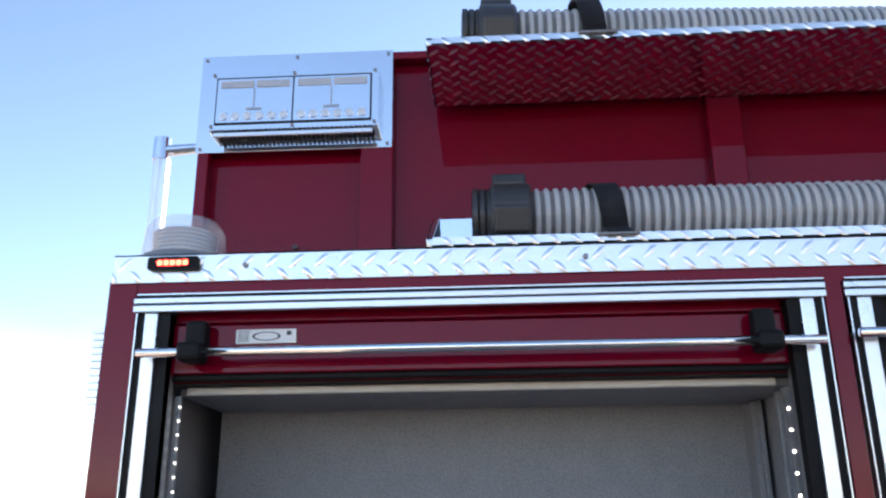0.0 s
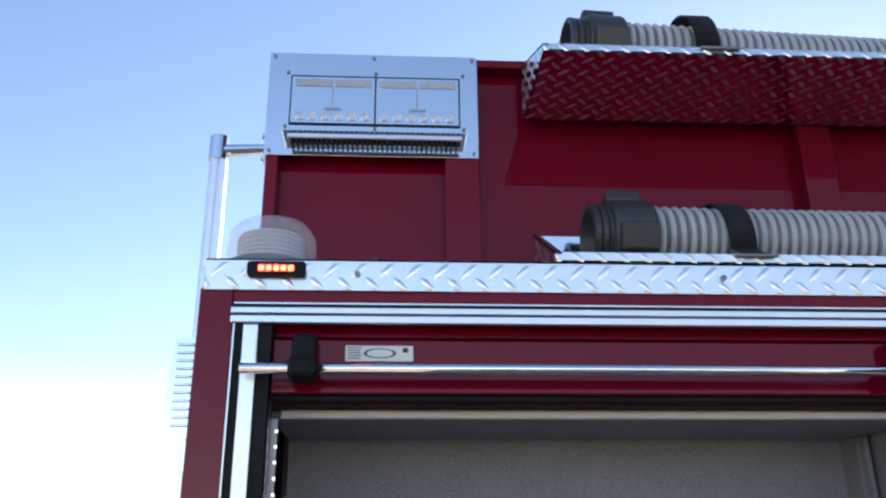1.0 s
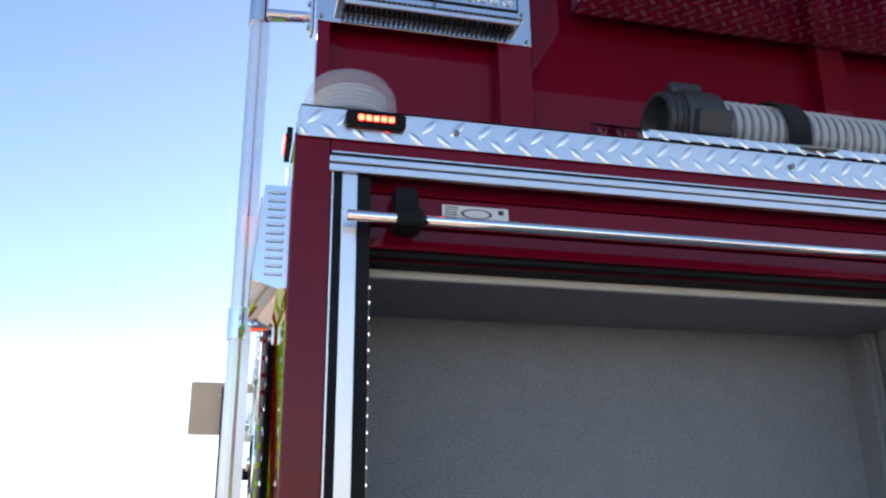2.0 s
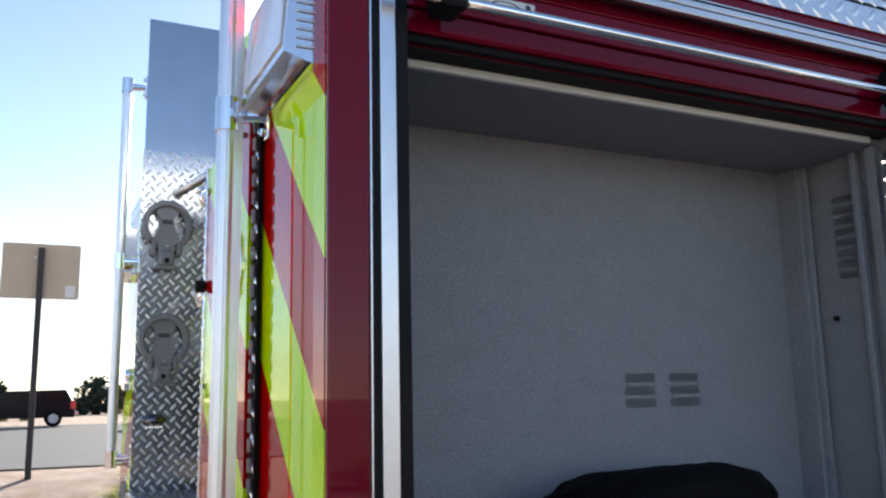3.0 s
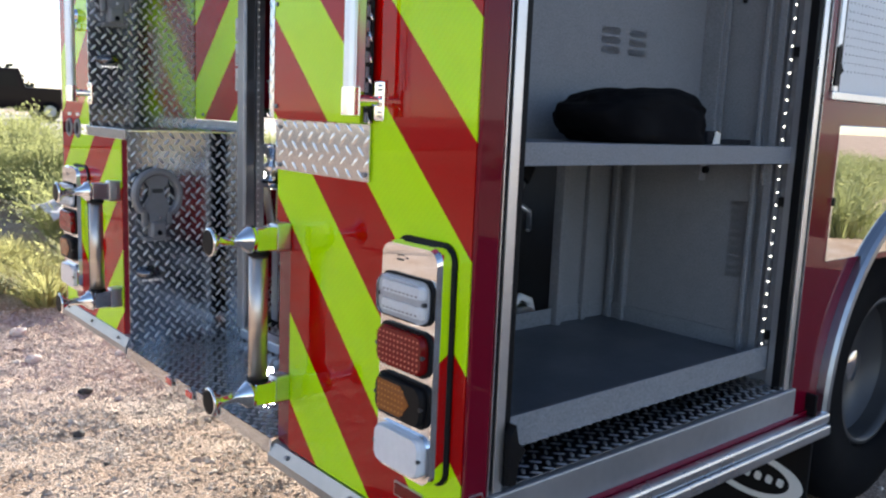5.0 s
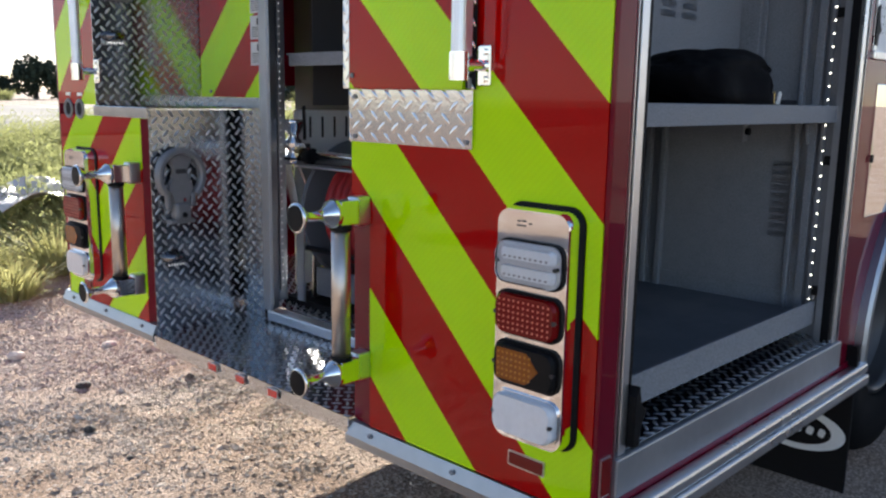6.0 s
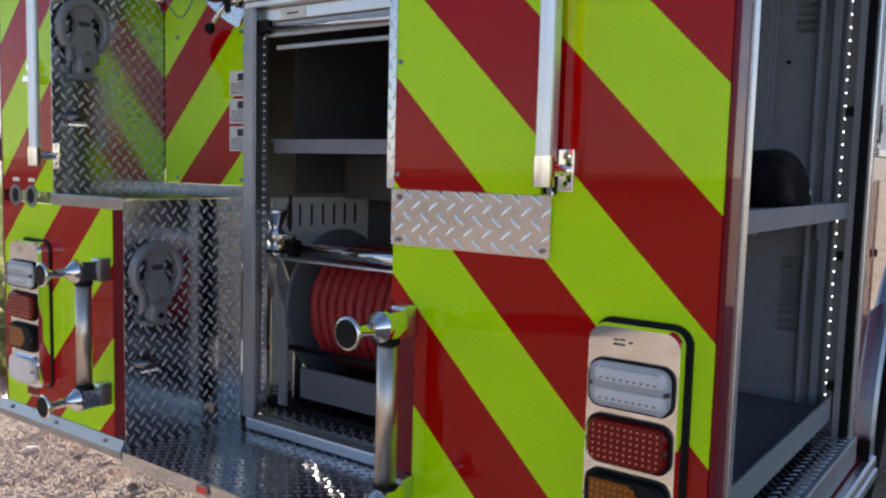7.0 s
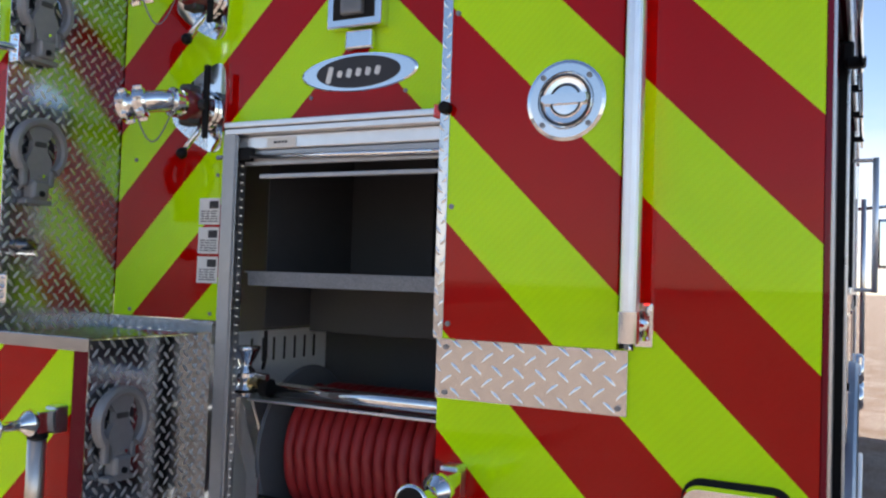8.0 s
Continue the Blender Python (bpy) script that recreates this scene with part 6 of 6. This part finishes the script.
# ---- scrub, stones and distance ----
def leafy(name, seed, height, width, blades, leafy_part):
    """The mesh of one clump: many thin bent blades, and small leaves along some of them."""
    rng = random.Random(seed)
    vs, fs = [], []
    for _ in range(blades):
        a = rng.uniform(0, 2 * math.pi)
        r = width * rng.random() ** 0.7 * 0.5
        base = Vector((r * math.cos(a) * 0.6, r * math.sin(a) * 0.6, 0))
        lean = Vector((math.cos(a), math.sin(a), 0)) * rng.uniform(0.1, 0.7) * width + Vector((rng.uniform(-1, 1), rng.uniform(-1, 1), 0)) * 0.12 * width
        h = height * rng.uniform(0.45, 1.0) * (1 - 0.45 * (r / width))
        side = Vector((-math.sin(a + rng.uniform(-1, 1)), math.cos(a), 0)).normalized() * rng.uniform(0.0035, 0.008)
        p = [base, base + lean * 0.35 + Vector((0, 0, h * 0.6)), base + lean + Vector((0, 0, h))]
        k = len(vs)
        vs += [p[0] - side, p[0] + side, p[1] + side * 0.8, p[1] - side * 0.8, p[2]]
        fs += [(k, k + 1, k + 2, k + 3), (k + 3, k + 2, k + 4)]
        if rng.random() < leafy_part:
            for j in range(9):
                t = rng.uniform(0.25, 1.0)
                c = p[0].lerp(p[1], t * 2) if t < 0.5 else p[1].lerp(p[2], t * 2 - 1)
                u = Vector((rng.uniform(-1, 1), rng.uniform(-1, 1), rng.uniform(-0.2, 1))).normalized() * rng.uniform(0.02, 0.045)
                w = u.cross(Vector((rng.uniform(-1, 1), rng.uniform(-1, 1), rng.uniform(-1, 1)))).normalized() * rng.uniform(0.004, 0.009)
                k = len(vs)
                vs += [c, c + u * 0.5 + w, c + u, c + u * 0.5 - w]
                fs += [(k, k + 1, k + 2, k + 3)]
    me = bpy.data.meshes.new(name)
    me.from_pydata([tuple(v) for v in vs], [], fs)
    return me


SHRUBS = []
for i in range(4):
    me = leafy("shrub", 20 + i, 0.62, 0.75, 420, 0.75)
    me.materials.append(LEAF)
    SHRUBS.append(me)
TUFTS = []
for i in range(3):
    me = leafy("grass_tuft", 40 + i, 0.42, 0.5, 340, 0.12)
    me.materials.append(STRAW)
    TUFTS.append(me)

rng = random.Random(7)


def plant(meshes, name, label, x, y, s):
    ob = new(name, rng.choice(meshes))
    ob.matrix_basis = pose(x, y, ground_height(x, y) - 0.02, 0, 0, rng.uniform(0, 360)) @ Matrix.Diagonal((s, s, s * rng.uniform(0.8, 1.15), 1))
    tagged(ob, label, "shrub" if name == "shrub" else "grass", "scrub beside the road" if name == "shrub" else "grass tufts beside the road")


for k in range(90):
    y = 5.8 + 7.5 * rng.random() ** 1.2
    x = 0.9 + 0.05 * y + rng.random() * (3 + y * 0.5)
    plant(SHRUBS, "shrub", "grey-green sage shrub growing on the dry verge", x, y, rng.uniform(0.7, 1.25) * (1 + 0.02 * y))
for k in range(110):
    y = 4.9 + 7 * rng.random() ** 1.4
    x = 0.2 + rng.random() * (3 + y * 0.5)
    plant(TUFTS, "grass_tuft", "dry yellow-green grass tuft on the verge", x, y, rng.uniform(0.6, 1.15))
for k in range(46):
    y = -9 - 16 * rng.random()
    x = -6 + 40 * rng.random()
    plant(SHRUBS, "shrub", "grey-green sage shrub growing on the dry verge", x, y, rng.uniform(0.8, 1.4))

for x, y, k in ((10.6, -4.0, 1.5), (11.2, -4.5, 1.3), (16.0, -6.6, 1.9), (17.0, -7.1, 1.7), (18.2, -6.9, 1.6), (23.0, -10.0, 1.8), (25.5, -10.6, 1.9), (28.0, -12.5, 2.0), (13.6, -6.8, 1.2), (20.0, -9.6, 1.5)):
    plant(SHRUBS, "shrub", "grey-green sage shrub growing on the dry verge", x, y, k)


def pebbles(name, count, area, sizes, seed, material, clump):
    """Small angular stones over an area, as one mesh, thicker in bands."""
    r = np.random.RandomState(seed)
    base = np.array([(1, 0, 0), (0, 1, 0), (-1, 0, 0), (0, -1, 0), (0, 0, 1), (0, 0, -1)], float)
    tri = np.array([(0, 1, 4), (1, 2, 4), (2, 3, 4), (3, 0, 4), (1, 0, 5), (2, 1, 5), (3, 2, 5), (0, 3, 5)])
    spots = []
    while len(spots) < count:
        x, y = r.uniform(area[0], area[1]), r.uniform(area[2], area[3])
        band = noise.noise((x * 1.6 + 0.9 * y, y * 0.5 - 0.35 * x, 7)) + 0.5 * noise.noise((x * 4, y * 4, 2))
        if r.rand() > clump or band < 0.02:
            spots.append((x, y, ground_height(x, y)))
    n = len(spots)
    size = sizes[0] + (sizes[1] - sizes[0]) * r.rand(n, 1, 1) ** 3
    v = base[None] * (1 + 0.7 * (r.rand(n, 6, 1) - 0.5)) + 0.25 * (r.rand(n, 6, 3) - 0.5)
    v = v * size * np.stack([r.uniform(0.8, 1.5, (n, 1)), r.uniform(0.6, 1.1, (n, 1)), r.uniform(0.28, 0.6, (n, 1))], 2)
    a = r.uniform(0, 2 * math.pi, (n, 1))
    x, y = v[:, :, 0] * np.cos(a) - v[:, :, 1] * np.sin(a), v[:, :, 0] * np.sin(a) + v[:, :, 1] * np.cos(a)
    v = np.stack([x, y, v[:, :, 2]], 2) + np.array(spots)[:, None, :] + np.array((0, 0, 1.0)) * size * 0.05
    me = bpy.data.meshes.new(name)
    me.from_pydata(v.reshape(-1, 3).tolist(), [], (tri[None] + 6 * np.arange(n)[:, None, None]).reshape(-1, 3).tolist())
    me.materials.append(material)
    return tagged(new(name, me), "loose pale gravel scattered over the dirt", "gravel", kind="stuff")


pebbles("gravel", 90000, (-1.5, 1.5, 1.1, 4.8), (0.0028, 0.0105), 3, STONE, 0.62)
pebbles("gravel", 9000, (-2.4, 2.4, 0.8, 6.2), (0.005, 0.016), 9, STONE, 0.6)
pebbles("gravel", 500, (-2.6, 1.6, 0.8, 5.2), (0.010, 0.030), 13, STONE, 0.5)
pebbles("gravel", 5000, (-4.0, 4.0, -3.0, 7.0), (0.005, 0.018), 5, STONE, 0.5)
DARK_STONE = mat("dark_stone", (0.07, 0.06, 0.055), 0.9, grain=0.3, grain_scale=40, bump=0.3)
for x, y, s, m in ((0.177, 2.907, 0.034, DARK_STONE), (-0.006, 2.415, 0.026, DARK_STONE), (-0.25, 3.75, 0.03, STONE), (0.55, 3.45, 0.04, STONE), (-0.02, 2.03, 0.014, DARK_STONE), (0.13, 3.62, 0.045, STONE), (0.2, 4.2, 0.05, STONE)):
    bm = bmesh.new()
    bmesh.ops.create_icosphere(bm, subdivisions=2, radius=s)
    for v in bm.verts:
        v.co = v.co * (1 + 0.3 * noise.noise(v.co * 30 + Vector((x, y, 0)))) * 1.0
        v.co.z *= 0.6
    me = bpy.data.meshes.new("stone")
    bm.to_mesh(me)
    bm.free()
    me.materials.append(m)
    ob = new("stone", me)
    ob.location = (x, y, ground_height(x, y) + s * 0.2)
    tagged(ob, "dark loose stone lying on the gravel" if m is DARK_STONE else "pale loose stone lying on the gravel", "stone", "loose stones")

# pale sheet caught in the scrub
bm = bmesh.new()
bmesh.ops.create_grid(bm, x_segments=22, y_segments=14, size=0.5)
for v in bm.verts:
    v.co = Vector((1.55 + v.co.x * 0.95, 6.9 + v.co.y * 0.7, 0.50 + 0.10 * noise.noise(v.co * 3) - 0.35 * (v.co.x ** 2) + 0.05 * v.co.y))
bmesh.ops.solidify(bm, geom=bm.faces[:], thickness=0.01)
me = bpy.data.meshes.new("pale_sheet")
bm.to_mesh(me)
bm.free()
me.materials.append(mat("pale_plastic_sheet", (0.70, 0.66, 0.62), 0.5, grain=0.08, grain_scale=8))
tagged(new("plastic_sheet", me), "pale crumpled plastic sheet caught on the shrubs", "sheet")

# sign seen from behind
sign = thing("road_sign", "weathered road sign seen from behind on a dark post", "sign")
SX, SY = -0.25, 13.0
part("panel", rounded(bmesh.new(), 1.09, 0.85, 0.012, 0.035, Matrix.Translation((SX + 0.01, SY + 0.075, 3.63)) @ SIDEWARD), SIGN_BACK, sign)
part("post", box(bmesh.new(), (SX - 0.045, SY - 0.04, 0.2), (SX + 0.045, SY + 0.062, 3.98), 0.01), WOOD_POST, sign)
part("sticker", B((SX + 0.36, SY + 0.055, 3.24), (SX + 0.50, SY + 0.0625, 3.42)), WHITE, sign)
part("bolt", R((SX - 0.08, SY + 0.063, 3.84), (SX - 0.08, SY + 0.05, 3.84), 0.02, 10), WHITE, sign)


def juniper(x, y, s, seed):
    """A far round-headed tree: a short trunk and a crown of many small clumps."""
    r = random.Random(seed)
    t = thing("juniper_tree", "dark green juniper tree beyond the road", "tree", "trees beyond the road")
    part("trunk", R((x, y, 0.4), (x, y, 0.6 + 1.2 * s), 0.16 * s, 8, 0.08 * s), WOOD_POST, t)
    vs, fs = [], []
    for c in range(34):
        a, e = r.uniform(0, 6.28), r.random()
        rad = 1.35 * s * math.sqrt(r.random())
        cx, cy, cz = x + rad * math.cos(a), y + rad * math.sin(a), 0.6 + s * (0.4 + 1.9 * e * (1 - 0.3 * (rad / (1.4 * s)) ** 2))
        for _ in range(34):
            d = Vector((r.gauss(0, 1), r.gauss(0, 1), r.gauss(0, 0.8))) * 0.24 * s
            u = Vector((r.uniform(-1, 1), r.uniform(-1, 1), r.uniform(-1, 1))).normalized() * 0.20 * s
            w = u.cross(Vector((r.uniform(-1, 1), r.uniform(-1, 1), r.uniform(-1, 1)))).normalized() * 0.13 * s
            k = len(vs)
            p = Vector((cx, cy, cz)) + d
            vs += [p - u, p + w, p + u, p - w]
            fs.append((k, k + 1, k + 2, k + 3))
    me = bpy.data.meshes.new("crown")
    me.from_pydata([tuple(v) for v in vs], [], fs)
    me.materials.append(FAR_LEAF)
    ob = new("crown", me)
    ob.parent = t


rng = random.Random(11)
for k in range(46):
    juniper(-14 + k * 2.2 + rng.uniform(-1.2, 1.2), 82 + rng.uniform(-10, 16), rng.uniform(0.8, 1.5), 100 + k)
for k in range(60):
    y = 60 + 18 * rng.random()
    plant(SHRUBS, "shrub", "grey-green sage shrub growing on the dry verge", -10 + 90 * rng.random(), y, rng.uniform(1.3, 2.4))


# ---- vehicles on the road ----
GLASS_DARK = mat("dark_car_glass", (0.006, 0.007, 0.009), 0.12, coat=0.0, spec=0.15)
CAR_BLUE = mat("dark_blue_car_paint", (0.006, 0.007, 0.011), 0.4, coat=0.15, spec=0.1, grain=0.05)
CAR_RED = mat("dark_maroon_car_paint", (0.010, 0.004, 0.006), 0.4, coat=0.15, spec=0.1, grain=0.05)


def vehicle(name, label, category, paint, profile, glass_spans, wheels, m):
    """A vehicle built nose to +x round its own middle: body from a side profile, windows, wheels and lamps."""
    v = thing(name, label, category, at=m)
    bm = prism(bmesh.new(), [(x, -0.9, z) for x, z in profile], (0, 1.8, 0))
    bmesh.ops.bevel(bm, geom=bm.edges[:], offset=0.07, segments=2, affect="EDGES", profile=0.6)
    part("body", bm, paint, v)
    for x0, x1, x2, x3, z0, z1 in glass_spans:
        for y in (-0.905, 0.895):
            part("window", prism(bmesh.new(), [(x0, y, z0), (x1, y, z0), (x2, y, z1), (x3, y, z1)], (0, 0.01, 0)), GLASS_DARK, v)
    for x in wheels:
        for y in (-0.93, 0.70):
            w = part("wheel", R((x, y, 0.36), (x, y + 0.23, 0.36), 0.36, 26), TYRE, v)
            part("rim", R((x, y - 0.005, 0.36), (x, y + 0.235, 0.36), 0.21, 20), SATIN_SHADED, w)
    lo = min(x for x, _ in profile)
    hi = max(x for x, _ in profile)
    for y in (-0.86, 0.66):
        part("tail_lamp", B((lo - 0.012, y - 0.05 if y < 0 else y, 0.78), (lo + 0.20, y + 0.2 if y < 0 else y + 0.25, 1.12), 0.02), REFLECT_RED, v)
        if y < 0:
            part("bumper", box(bmesh.new(), (lo - 0.14, -0.88, 0.5), (lo + 0.05, 0.88, 0.68), 0.04), CHROME, v)
        part("head_lamp", B((hi - 0.1, y, 0.65), (hi + 0.01, y + 0.2, 0.82)), LENS_WHITE, v)
    return v


vehicle("pickup_truck", "dark maroon pickup truck on the pale road", "truck", CAR_RED,
        [(-2.8, 0.45), (2.8, 0.45), (2.85, 0.95), (2.7, 1.1), (1.5, 1.2), (0.85, 1.85), (-0.75, 1.88), (-0.95, 1.22), (-2.8, 1.2)],
        [(-0.7, 0.15, 0.1, -0.62, 1.22, 1.76), (0.22, 1.2, 0.78, 0.18, 1.22, 1.76)], (-1.75, 1.85), pose(6.6, 33.5, 0.625, 0, 0, 178))
vehicle("station_wagon", "dark blue sport utility car on the pale road", "car", CAR_BLUE,
        [(-2.3, 0.4), (2.3, 0.4), (2.35, 0.8), (2.2, 0.98), (1.15, 1.1), (0.55, 1.62), (-1.9, 1.66), (-2.25, 1.1)],
        [(-1.9, -0.85, -0.85, -1.75, 1.1, 1.54), (-0.75, 0.1, 0.08, -0.75, 1.1, 1.54), (0.18, 1.0, 0.5, 0.16, 1.1, 1.54)], (-1.4, 1.45), pose(-0.55, 42.5, 0.625, 0, 0, 180))
